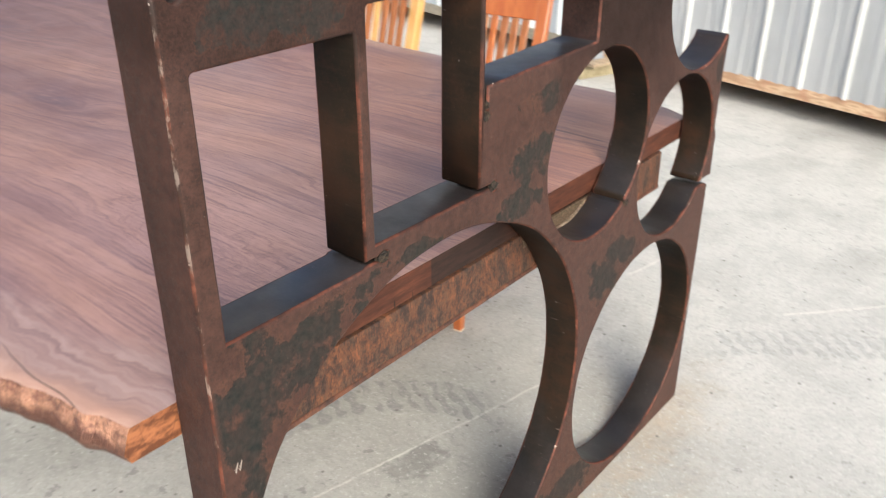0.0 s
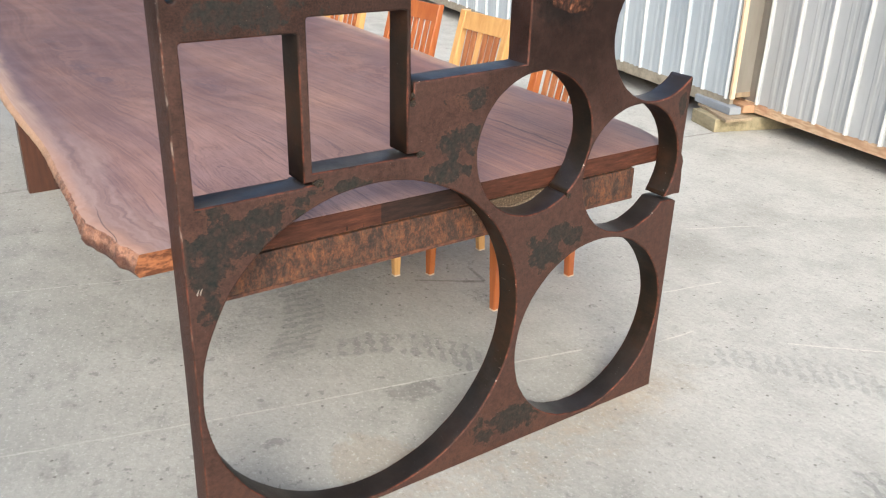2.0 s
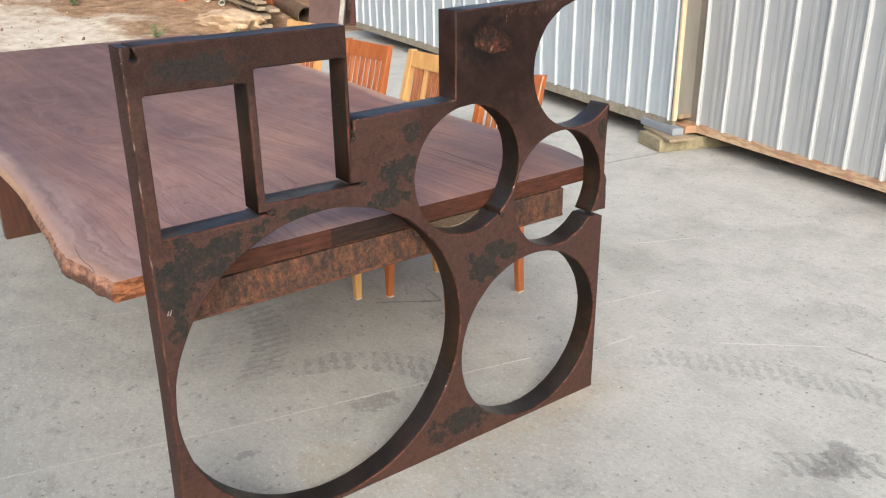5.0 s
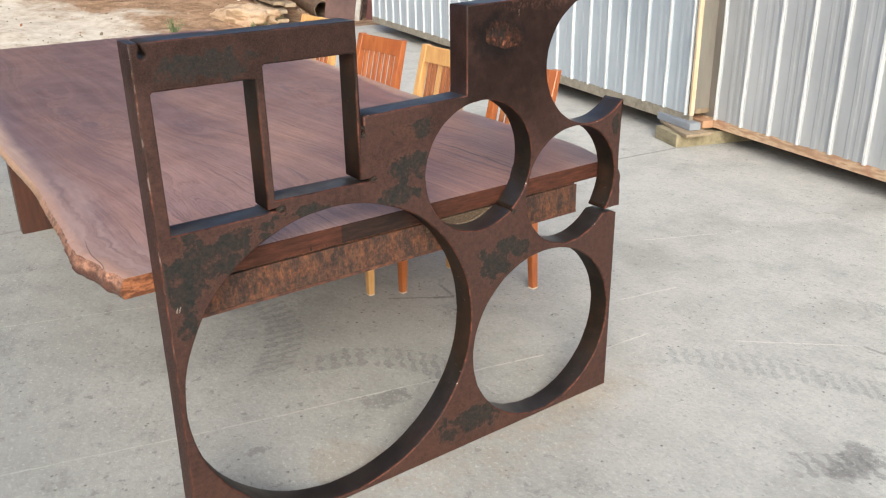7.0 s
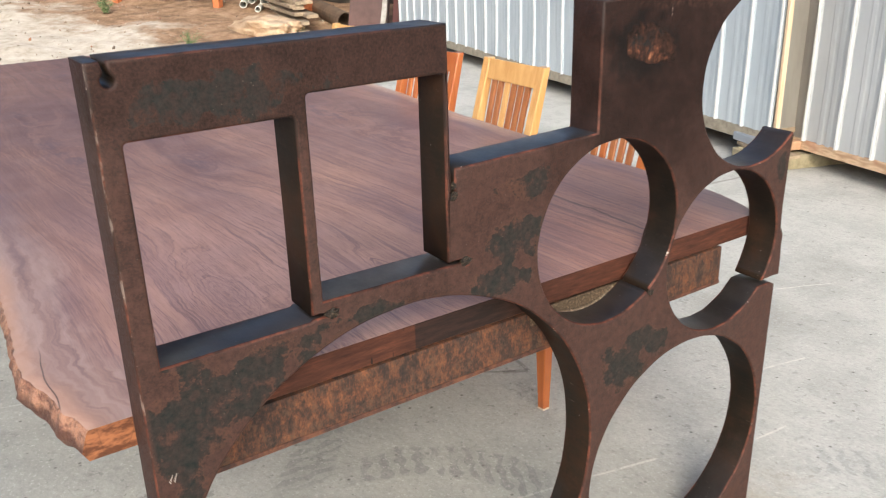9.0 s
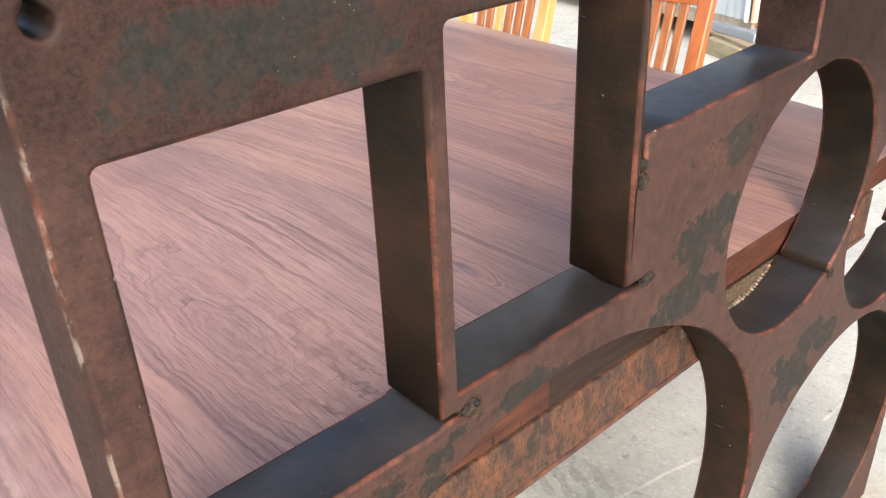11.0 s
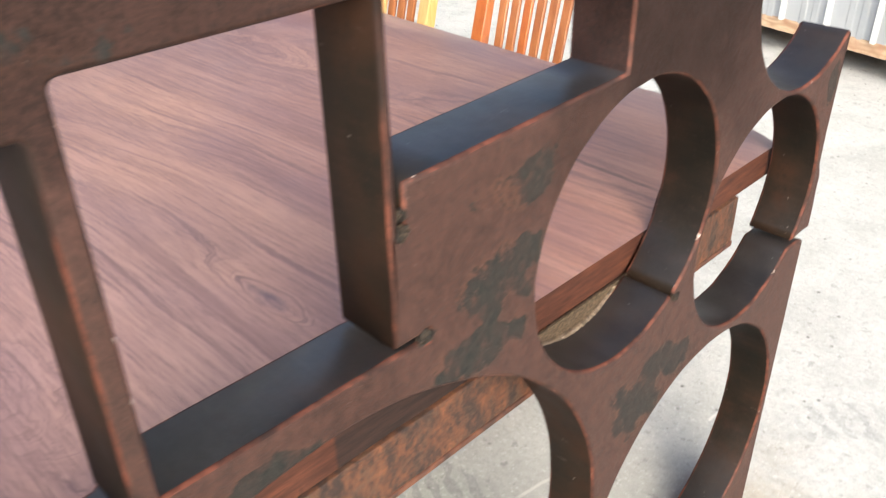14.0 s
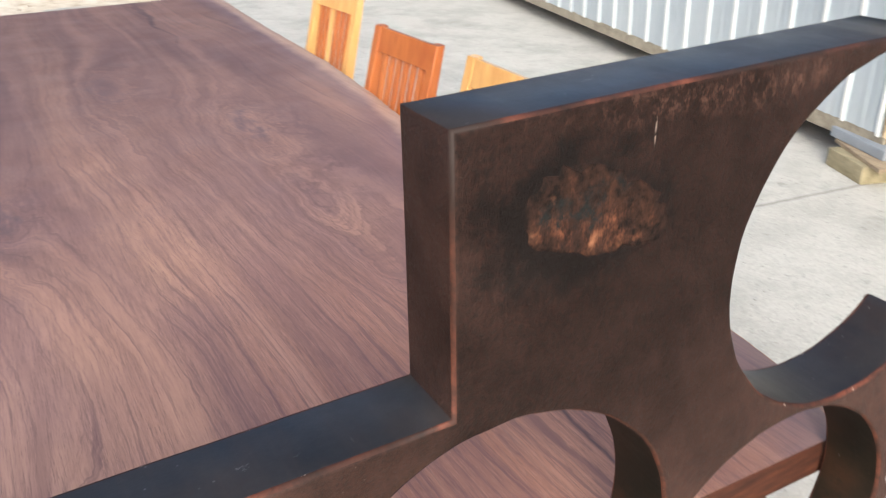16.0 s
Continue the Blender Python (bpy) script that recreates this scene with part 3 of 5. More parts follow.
def tyre(p, q, width, strength, bow=0.0):
    """A band of tread blocks pressed on the ground between two points, bowed sideways."""
    (x0, y0), (x1, y1) = p, q
    n = math.hypot(x1 - x0, y1 - y0)
    ux, uy = (x1 - x0) / n, (y1 - y0) / n
    along = k.math("DIVIDE", k.math("ADD", k.math("MULTIPLY", k.math("SUBTRACT", x, x0), ux), k.math("MULTIPLY", k.math("SUBTRACT", y, y0), uy)), n)
    off = k.math("ADD", k.math("MULTIPLY", k.math("SUBTRACT", x, x0), -uy), k.math("MULTIPLY", k.math("SUBTRACT", y, y0), ux))
    arch = k.math("MULTIPLY", k.math("MULTIPLY", along, k.math("SUBTRACT", 1.0, along)), 4.0 * bow)
    off = k.math("ADD", k.math("SUBTRACT", off, arch), k.span(k.noise(14, 3), 0.3, 0.7, -0.012, 0.012))
    band = k.math("MULTIPLY", k.span(k.math("ABSOLUTE", off), width * 0.42, width * 0.5, 1.0, 0.0), k.math("MULTIPLY", k.span(along, 0.0, 0.12), k.span(along, 1.0, 0.9)))
    chevron = k.math("SINE", k.math("MULTIPLY_ADD", along, n * 135.0, k.math("MULTIPLY_ADD", off, 45.0, k.span(k.noise(12, 3), 0.3, 0.7, -1.4, 1.4))))
    row = k.math("SINE", k.math("MULTIPLY", off, 2 * math.pi * 2.5 / width))
    blocks = k.span(k.math("ADD", chevron, k.math("MULTIPLY", row, 0.6)), -0.1, 0.15, 0.25, 1.0)
    wear = k.math("MULTIPLY", k.span(k.noise(6, 5, 0.7), 0.34, 0.46), k.span(k.noise(70, 4, 0.7), 0.35, 0.55, 0.45, 1.0))
    return k.math("MULTIPLY", k.math("MULTIPLY", band, blocks), k.math("MULTIPLY", wear, strength))


for m in (tyre((-1.36, 0.79), (-0.72, 0.52), 0.15, 0.6, 0.1), tyre((-0.72, 0.67), (-0.31, 1.08), 0.15, 0.7, 0.11), tyre((-0.06, 1.69), (0.72, 2.15), 0.14, 0.42, 0.07),
          tyre((-1.5, 0.72), (-0.9, 0.4), 0.13, 0.35, 0.1), tyre((0.62, 1.52), (0.85, 1.8), 0.13, 0.7), tyre((0.1, 1.95), (0.75, 2.33), 0.12, 0.2, 0.06)):
    c = k.mix(m, c, (0.2, 0.196, 0.186))
stain = k.many([k.spot((-0.14, 0.52, 0), (0.14, 0.11, 1), 0.35, 7, 0.1), k.spot((0.0, 1.3, 0), (0.1, 0.3, 1), 0.6, 8, 0.8)])
c = k.mix(k.math("MULTIPLY", stain, 0.4), c, (0.36, 0.27, 0.17))
rust = k.math("MULTIPLY", k.spot((0.04, 0.75, 0), (0.16, 0.75, 1), 0.5, 9, 0.8), k.span(k.noise(13, 6, 0.75), 0.44, 0.62))
c = k.mix(k.math("MULTIPLY", rust, 0.4), c, (0.4, 0.28, 0.16))
damp = k.many([k.spot((0.74, 1.7, 0), (0.06, 0.11, 1), 0.7, 14, 0.4), k.spot((-0.36, 0.81, 0), (0.05, 0.09, 1), 0.8, 25, 0.4), k.spot((-0.35, 0.345, 0), (0.02, 0.035, 1), 0.7, 40, 0.3), k.spot((-2.3, -0.4, 0), (0.8, 0.4, 1), 0.7, 6, 0.9), k.spot((-1.92, 0.42, 0), (0.12, 0.055, 1), 0.8, 14, 0.3)])
c = k.mix(k.math("MULTIPLY", damp, 0.6), c, (0.13, 0.125, 0.12))
# dust darkened by traffic, fine grit and small dark specks
c = k.mix(k.math("MULTIPLY", rough_left, 0.55), c, (0.255, 0.25, 0.228))
blotch = k.math("MULTIPLY", rough_left, k.span(k.noise(4.5, 7, 0.75, k.stretch((1, 1, 1), (2, 6, 0))), 0.56, 0.66))
c = k.mix(k.math("MULTIPLY", blotch, 0.5), c, (0.17, 0.163, 0.15))
c = k.mix(k.span(k.noise(11, 6, 0.7), 0.5, 0.66, 0, 0.32), c, (0.31, 0.3, 0.272))
c = k.mix(k.span(k.noise(90, 5, 0.8), 0.53, 0.66, 0, 0.5), c, (0.27, 0.262, 0.24))
c = k.mix(k.span(k.noise(75, 5, 0.8, k.stretch((1, 1, 1), (7, 1, 0))), 0.55, 0.68, 0, 0.5), c, (0.68, 0.665, 0.62))
specks = k.math("MULTIPLY", k.span(k.cells(21), 0.06, 0.13, 1.0, 0.0), k.span(k.noise(6, 4, 0.7), 0.46, 0.54))
c = k.mix(k.math("MULTIPLY", specks, 0.85), c, (0.13, 0.12, 0.105))
# soil beyond the slab
edge = k.span(k.math("ADD", x, k.span(k.noise(1.2, 5, 0.65), 0.3, 0.7, -0.5, 0.5)), -8.5, -8.7)
sand = k.ramp(k.noise(5, 6, 0.7), [(0.3, (0.34, 0.27, 0.19)), (0.45, (0.52, 0.44, 0.34)), (0.6, (0.63, 0.56, 0.46)), (0.75, (0.7, 0.64, 0.55))])
sand = k.mix(k.span(k.noise(40, 4, 0.7), 0.6, 0.7, 0, 0.5), sand, (0.24, 0.18, 0.12))
soil = k.ramp(k.noise(4, 7, 0.75), [(0.3, (0.11, 0.066, 0.038)), (0.44, (0.24, 0.145, 0.082)), (0.56, (0.36, 0.225, 0.135)), (0.66, (0.46, 0.31, 0.2)), (0.78, (0.6, 0.5, 0.38))])
brown = k.span(k.math("ADD", k.math("MULTIPLY_ADD", x, -0.25, y), k.span(k.noise(1.1, 5, 0.65), 0.3, 0.7, -0.9, 0.9)), 5.3, 6.0)
ground_c = k.mix(edge, c, k.mix(brown, sand, soil))
k.bump(fine, 0.25, 0.003)
k.bump(k.math("MULTIPLY", grit, worn), 0.3, 0.006)
k.bump(k.math("ADD", k.math("MULTIPLY", pitn, -1.0), mid), 0.4, 0.01)
GROUND = k.done(ground_c, k.span(mid, 0.3, 0.7, 0.75, 0.92))

def ribbed_sheet(name, dull, clean, streak):
    s = Mat(name, 0.4, 0.2)
    c = s.ramp(s.noise(3, 5, 0.6, s.stretch((1, 1, 0.35))), [(0.3, dull), (0.7, clean)])
    c = s.mix(s.span(s.noise(14, 5, 0.7, s.stretch((1, 1, 0.12))), 0.52, 0.75, 0, 0.4), c, streak)
    c = s.mix(s.span(s.noise(60, 5, 0.7), 0.6, 0.72, 0, 0.3), c, (0.36, 0.36, 0.36))
    s.bump(s.noise(2.4, 3), 0.12, 0.02)
    return s.done(c, s.span(s.noise(6, 4), 0.3, 0.7, 0.4, 0.52))


SHEET = ribbed_sheet("galvanised_sheet", (0.39, 0.435, 0.47), (0.49, 0.53, 0.555), (0.32, 0.35, 0.37))
SHEET_DULL = ribbed_sheet("dusty_galvanised_sheet", (0.39, 0.4, 0.402), (0.495, 0.502, 0.502), (0.315, 0.318, 0.316))
# rib crests in a paler colour that carries the glare they catch
k = Mat("lit_sheet_rib", 0.5, 0.0)
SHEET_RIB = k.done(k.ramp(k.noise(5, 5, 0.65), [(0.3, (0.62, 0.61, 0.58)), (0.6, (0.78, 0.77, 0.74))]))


def timber(name, a, b, stretch=(3, 25, 25), rough=0.75):
    s = Mat(name, rough)
    gr = s.noise(1, 6, 0.7, s.stretch(stretch))
    c = s.mix(s.span(gr, 0.32, 0.7), a, b)
    c = s.mix(s.span(s.noise(6, 5, 0.7), 0.6, 0.75, 0, 0.5), c, tuple(v * 0.5 for v in a))
    s.bump(gr, 0.4, 0.002)
    return s.done(c)


# metal sheet with the brown of reflected wood put into its colour
BROWN_SHEET_M = Mat("brown_reflection_sheet", 0.45, 0.3)
BROWN_SHEET = BROWN_SHEET_M.done(BROWN_SHEET_M.ramp(BROWN_SHEET_M.noise(5, 5, 0.6, BROWN_SHEET_M.stretch((1, 1, 0.2))), [(0.3, (0.18, 0.158, 0.135)), (0.7, (0.3, 0.275, 0.24))]))
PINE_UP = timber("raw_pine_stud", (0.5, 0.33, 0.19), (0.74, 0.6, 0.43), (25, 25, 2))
# stud timber with shade mixed into its colour, for decks and end walls
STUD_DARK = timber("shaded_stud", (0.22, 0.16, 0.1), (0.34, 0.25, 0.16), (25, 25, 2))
TREATED = timber("treated_block", (0.2, 0.17, 0.1), (0.36, 0.3, 0.19))
BOARD = timber("weathered_board", (0.2, 0.14, 0.09), (0.42, 0.33, 0.22))
ORANGE_BLOCK = timber("fresh_sawn_block", (0.33, 0.18, 0.1), (0.47, 0.28, 0.16))
BLUE_GREY = timber("grey_steel_channel", (0.2, 0.22, 0.25), (0.3, 0.32, 0.35), (4, 4, 4), 0.5)
k = Mat("strand_board_rim", 0.8)
fl = k.cells(1, k.stretch((9, 20, 45), rot=(0, 25, 10)))
c = k.ramp(fl, [(0.1, (0.42, 0.27, 0.16)), (0.4, (0.62, 0.44, 0.28)), (0.8, (0.4, 0.24, 0.14))])
c = k.mix(k.span(k.noise(8, 6, 0.75), 0.5, 0.66, 0, 0.7), c, (0.42, 0.2, 0.12))
k.bump(fl, 0.5, 0.003)
STRAND = k.done(c)
k = Mat("grey_strand_rim", 0.85)
STRAND_GREY = k.done(k.ramp(k.noise(14, 6, 0.75), [(0.3, (0.17, 0.14, 0.1)), (0.55, (0.3, 0.26, 0.2)), (0.75, (0.38, 0.32, 0.24))]))
k = Mat("pale_rock", 0.85)
c = k.ramp(k.noise(3, 7, 0.7), [(0.3, (0.24, 0.13, 0.07)), (0.42, (0.45, 0.3, 0.18)), (0.6, (0.62, 0.46, 0.31)), (0.8, (0.45, 0.28, 0.16))])
k.bump(k.noise(9, 7, 0.75), 0.9, 0.04)
ROCK = k.done(c)
k = Mat("pebbles", 0.85)
pc = k.nt.nodes.new("ShaderNodeNewGeometry").outputs["Random Per Island"]
PEBBLE = k.done(k.ramp(pc, [(0.0, (0.12, 0.085, 0.06)), (0.4, (0.28, 0.2, 0.14)), (0.8, (0.42, 0.34, 0.26)), (1.0, (0.3, 0.12, 0.06))]))
k = Mat("weed_leaf", 0.6)
pc = k.nt.nodes.new("ShaderNodeNewGeometry").outputs["Random Per Island"]
WEED = k.done(k.ramp(pc, [(0.0, (0.07, 0.11, 0.035)), (0.6, (0.14, 0.19, 0.075)), (1.0, (0.25, 0.27, 0.13))]))
k = Mat("orange_painted_post", 0.55)
POST = k.done(k.ramp(k.noise(8, 5, 0.7), [(0.35, (0.36, 0.1, 0.035)), (0.6, (0.5, 0.16, 0.055)), (0.8, (0.3, 0.11, 0.06))]))
k = Mat("brown_steel_pipe", 0.7)
PIPE = k.done(k.ramp(k.noise(7, 5, 0.7), [(0.35, (0.09, 0.06, 0.04)), (0.6, (0.17, 0.11, 0.07))]))
k = Mat("white_plastic_pipe", 0.45)
PVC = k.done(k.ramp(k.noise(5, 5, 0.7), [(0.35, (0.6, 0.57, 0.5)), (0.6, (0.74, 0.72, 0.67))]))
k = Mat("grey_square_tube", 0.5, 0.4)
TUBE = k.done(k.ramp(k.noise(6, 5, 0.7), [(0.35, (0.22, 0.19, 0.16)), (0.6, (0.42, 0.39, 0.35))]))
k = Mat("maroon_panel", 0.6)
MAROON = k.done(k.ramp(k.noise(4, 5, 0.7), [(0.35, (0.1, 0.035, 0.03)), (0.6, (0.14, 0.05, 0.04))]))
k = Mat("brown_panel", 0.6)
BROWNP = k.done(k.ramp(k.noise(4, 5, 0.7), [(0.35, (0.075, 0.036, 0.03)), (0.6, (0.11, 0.056, 0.046))]))
k = Mat("pale_bounce_paint", 0.7)
PALE_BOUNCE = k.done(k.ramp(k.noise(1.5, 5, 0.6), [(0.3, (0.6, 0.56, 0.5)), (0.7, (0.72, 0.68, 0.62))]))
# near-black brown that carries shade in its colour
k = Mat("dark_backdrop", 0.8)
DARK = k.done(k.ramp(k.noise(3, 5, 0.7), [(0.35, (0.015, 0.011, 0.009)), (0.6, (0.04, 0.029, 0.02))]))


# ---- building helpers ----
def thing(name, loc, label, category, group="", kind="", rz=0.0):
    ob = new(name)
    ob.empty_display_size = 0.1
    ob.matrix_world = pose(*loc, 0, 0, rz)
    return tagged(ob, label, category, group, kind)


def part(name, bm, material, parent=None, label="", world_space=True, smooth=False):
    """Links a bmesh as one mesh object. With world_space the mesh is given in the world's metres."""
    me = bpy.data.meshes.new(name)
    if parent is not None and world_space:
        root = parent
        while root.parent is not None:
            root = root.parent
        bm.transform(root.matrix_basis.inverted())
    bmesh.ops.recalc_face_normals(bm, faces=bm.faces)
    bm.to_mesh(me)
    bm.free()
    for m in material if isinstance(material, (list, tuple)) else [material]:
        me.materials.append(m)
    if smooth:
        me.polygons.foreach_set("use_smooth", [True] * len(me.polygons))
    ob = new(name, me)
    ob.parent = parent
    return tagged(ob, label)


def cuboid(size, m=None, bevel=0.003, bm=None):
    """A bevelled box centred on the origin, then moved by m."""
    out = bm or bmesh.new()
    one = bmesh.new()
    bmesh.ops.create_cube(one, size=1, matrix=Matrix.Diagonal((*size, 1)))
    if bevel:
        bmesh.ops.bevel(one, geom=one.edges[:], offset=min(bevel, min(size) * 0.3), segments=2, affect="EDGES", profile=0.6)
    if m is not None:
        one.transform(m)
    me = bpy.data.meshes.new("tmp")
    one.to_mesh(me)
    one.free()
    out.from_mesh(me)
    bpy.data.meshes.remove(me)
    return out


def tapered(p, q, a, b, bevel=0.003, bm=None):
    """A square bar from p to q whose section goes from a = (width, depth) to b."""
    p, q = Vector(p), Vector(q)
    bm = bm or bmesh.new()
    rings = []
    for c, (w, d) in ((p, a), (q, b)):
        w, d, e = w / 2, d / 2, min(bevel, w / 3, d / 3)
        loop = [(-w + e, -d), (w - e, -d), (w, -d + e), (w, d - e), (w - e, d), (-w + e, d), (-w, d - e), (-w, -d + e)]
        rings.append([bm.verts.new((c.x + u, c.y + v, c.z)) for u, v in loop])
    for i in range(8):
        bm.faces.new((rings[0][i], rings[0][(i + 1) % 8], rings[1][(i + 1) % 8], rings[1][i]))
    bm.faces.new(rings[0][::-1]), bm.faces.new(rings[1])
    return bm


def tube(p, q, r, wall, sides=14, bm=None, square=False):
    """A hollow pipe from p to q with a real bore."""
    p, q = Vector(p), Vector(q)
    bm = bm or bmesh.new()
    turn = (q - p).to_track_quat("Z", "Y").to_matrix()
    n = 4 if square else sides
    loops = []
    for c, rad in ((p, r), (q, r), (q, r - wall), (p, r - wall)):
        loops.append([bm.verts.new(c + turn @ Vector((rad * math.cos(2 * math.pi * (i + 0.5) / n), rad * math.sin(2 * math.pi * (i + 0.5) / n), 0))) for i in range(n)])
    for a, b in ((0, 1), (1, 2), (2, 3), (3, 0)):
        for i in range(n):
            bm.faces.new((loops[a][i], loops[a][(i + 1) % n], loops[b][(i + 1) % n], loops[b][i]))
    return bm


# ---- ground ----
def terrain(x, y):
    """Flat slab in front, a low uneven bank of soil behind."""
    far = max(0.0, -8.9 - x)
    h = 0.08 * far
    h += min(1.0, far) * (0.07 * noise.fractal(Vector((x * 0.9, y * 0.9, 0)), 1.0, 2.0, 4) + 0.025 * noise.noise(Vector((x * 4, y * 4, 1))))
    return h


xs = [-400, -150, -80, -50, -35, -26] + [-20 + 0.14 * i for i in range(86)] + [-7.8, -7, -5, -3, -1, 1, 3, 6, 12, 30, 90, 400]
ys = [-400, -120, -40, -15, -8, -5, -3] + [-2 + 0.16 * i for i in range(70)] + [10, 13, 20, 40, 120, 400]
bm = bmesh.new()
grid = [[bm.verts.new((x, y, terrain(x, y) if x > -40 else 0.08 * 31)) for y in ys] for x in xs]
for i in range(len(xs) - 1):
    for j in range(len(ys) - 1):
        bm.faces.new((grid[i][j], grid[i + 1][j], grid[i + 1][j + 1], grid[i][j + 1]))
ground = part("ground", bm, GROUND, smooth=True)
tagged(ground, "worn grey concrete yard with tyre marks, turning to sand and brown soil", "ground", kind="structure")


# pale wall added out of view to bounce light onto the plate's left
wall = part("wall_south", cuboid((30, 0.2, 3.8), pose(-2, -8.5, 1.9), 0.02), PALE_BOUNCE)
tagged(wall, "added pale wall, unseen, bouncing light onto the steel plate", "wall", kind="structure")

# dark wall added out of view to darken the tabletop's reflections
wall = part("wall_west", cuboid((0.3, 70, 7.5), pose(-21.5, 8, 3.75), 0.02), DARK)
tagged(wall, "added dark wall, unseen, for the tabletop to reflect", "wall", kind="structure")

# ---- the cut steel plate ----
PLATE_X0, PLATE_X1 = -0.0755, 0.0


def arc(cy, cz, r, a0, a1, n=48, rough=0.0007, seed=0.0):
    """Points on a torch-cut arc from a0 to a1 degrees, a little uneven."""
    pts = []
    for i in range(n + 1):
        a = radians(a0 + (a1 - a0) * i / n)
        rr = r + rough * 2 * noise.noise(Vector((math.cos(a) * 6 + seed, math.sin(a) * 6, seed)))
        pts.append((cy + rr * math.cos(a), cz + rr * math.sin(a)))
    return pts


def wavy(pts, step=0.03, amp=0.0006):
    """Straight runs cut by hand: points added and shaken a little."""
    out = []
    for (a, b), (c, d) in zip(pts, pts[1:]):
        n = max(1, int(math.hypot(c - a, d - b) / step))
        for i in range(n):
            u, v = a + (c - a) * i / n, b + (d - b) * i / n
            s = amp * noise.noise(Vector((u * 30, v * 30, 5.0))) if i else 0.0
            out.append((u + s, v + s))
    return out + [pts[-1]]


C1, C2, C3, C4, C5 = (0.468, 0.4245, 0.411), (0.912, 0.851, 0.177), (1.249, 0.733, 0.175), (1.155, 0.283, 0.270), (1.316, 1.088, 0.179)
outline = wavy([(0.039, 0.0), (1.438, 0.0), (1.441, 0.608)], 0.05) + [(1.425, 0.616)]
outline += arc(*C3, -41.5, -396.5, 80, seed=3)
outline += [(1.43, 0.630), (1.453, 0.628), (1.453, 0.67), (1.450, 0.70), (1.452, 0.722), (1.447, 0.736), (1.440, 0.747), (1.438, 0.8), (1.440, 0.88), (1.4415, 0.959)]
outline += arc(*C5, -46.0, -266.0, 60, seed=5)
outline += [(1.318, 1.2685)] + wavy([(1.331, 1.2775), (1.1, 1.2725), (0.868, 1.267), (0.867, 1.047), (0.563, 1.0395)], 0.05) + [(0.5615, 1.004)]
outline += arc(0.559, 0.9965, 0.0056, 60, -225, 12, 0.0012)
outline += [(0.5555, 1.004)] + wavy([(0.5548, 1.04), (0.5535, 1.259), (0.0735, 1.258)], 0.05) + [(0.0752, 1.247)]
outline += arc(0.0725, 1.2345, 0.0082, 62, -236, 10)
outline += [(0.0695, 1.246), (0.0665, 1.258)] + wavy([(0.0485, 1.257), (0.0478, 0.9), (0.046, 0.5), (0.039, 0.0)], 0.05)[:-1]


def corner(cy, cz, a0, r=0.006):
    return arc(cy, cz, r, a0, a0 - 90, 4, 0.0)


left_win = wavy([(0.079, 0.853), (0.0785, 1.153)], 0.05)[:-1] + corner(0.0845, 1.153, 180) + corner(0.297, 1.153, 90)
left_win += [(0.3035, 1.0), (0.303, 0.8635), (0.329, 0.8635)] + arc(0.336, 0.8595, 0.0078, 150, -150, 12, 0.0022) + [(0.329, 0.8575), (0.303, 0.8575), (0.300, 0.8545)]
right_win = wavy([(0.3225, 0.882), (0.322, 1.181)], 0.05)[:-1] + corner(0.328, 1.181, 180) + corner(0.540, 1.181, 90)
right_win += [(0.5455, 1.0), (0.5455, 0.886), (0.572, 0.886)] + arc(0.580, 0.8815, 0.0075, 150, -150, 12, 0.0022) + [(0.572, 0.880), (0.545, 0.880), (0.542, 0.8805)]
mid_hole = arc(*C2, 360 - 54.0, -52.0, 90, seed=2) + [(C2[0] + 0.194 * math.cos(radians(-52.1)), C2[1] + 0.194 * math.sin(radians(-52.1))),
                                                   (C2[0] + 0.194 * math.cos(radians(-53.9)), C2[1] + 0.194 * math.sin(radians(-53.9)))]
low_hole = arc(*C4, 360, 4, 110, seed=4)
big_hole = arc(*C1, 360, 3, 150, seed=1)

BEV = 0.0046
cu = bpy.data.curves.new("plate_outline", "CURVE")
cu.dimensions, cu.fill_mode = "2D", "BOTH"
cu.extrude, cu.bevel_depth, cu.offset, cu.bevel_resolution = (PLATE_X1 - PLATE_X0) / 2 - BEV, BEV, -BEV, 2
for loop in (outline, left_win, right_win, mid_hole, low_hole, big_hole):
    sp = cu.splines.new("POLY")
    sp.points.add(len(loop) - 1)
    for p, (u, v) in zip(sp.points, loop):
        p.co = (u, v, 0, 1)
    sp.use_cyclic_u = True
tmp = new("plate_outline", cu)
plate_mesh = bpy.data.meshes.new_from_object(tmp.evaluated_get(bpy.context.evaluated_depsgraph_get()))
bpy.data.objects.remove(tmp)
bpy.data.curves.remove(cu)
PLATE = thing("steel_table_base", (-0.036, 0.745, 0), "thick rust-brown steel plate on edge with torch-cut round openings", "table base")
bm = bmesh.new()
bm.from_mesh(plate_mesh)
bpy.data.meshes.remove(plate_mesh)
bmesh.ops.remove_doubles(bm, verts=bm.verts, dist=1e-5)
bm.transform(Matrix(((0, 0, 1, (PLATE_X0 + PLATE_X1) / 2), (1, 0, 0, 0), (0, 1, 0, 0), (0, 0, 0, 1))))
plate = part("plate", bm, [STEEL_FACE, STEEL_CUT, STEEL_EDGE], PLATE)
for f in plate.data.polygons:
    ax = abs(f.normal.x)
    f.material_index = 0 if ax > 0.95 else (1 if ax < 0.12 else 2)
    if abs(f.normal.y) > 0.9 and (f.center.y < -0.68 or (f.center.z > 1.05 and 0.1 < f.center.y < 0.14)) and ax < 0.12:
        f.material_index = 0

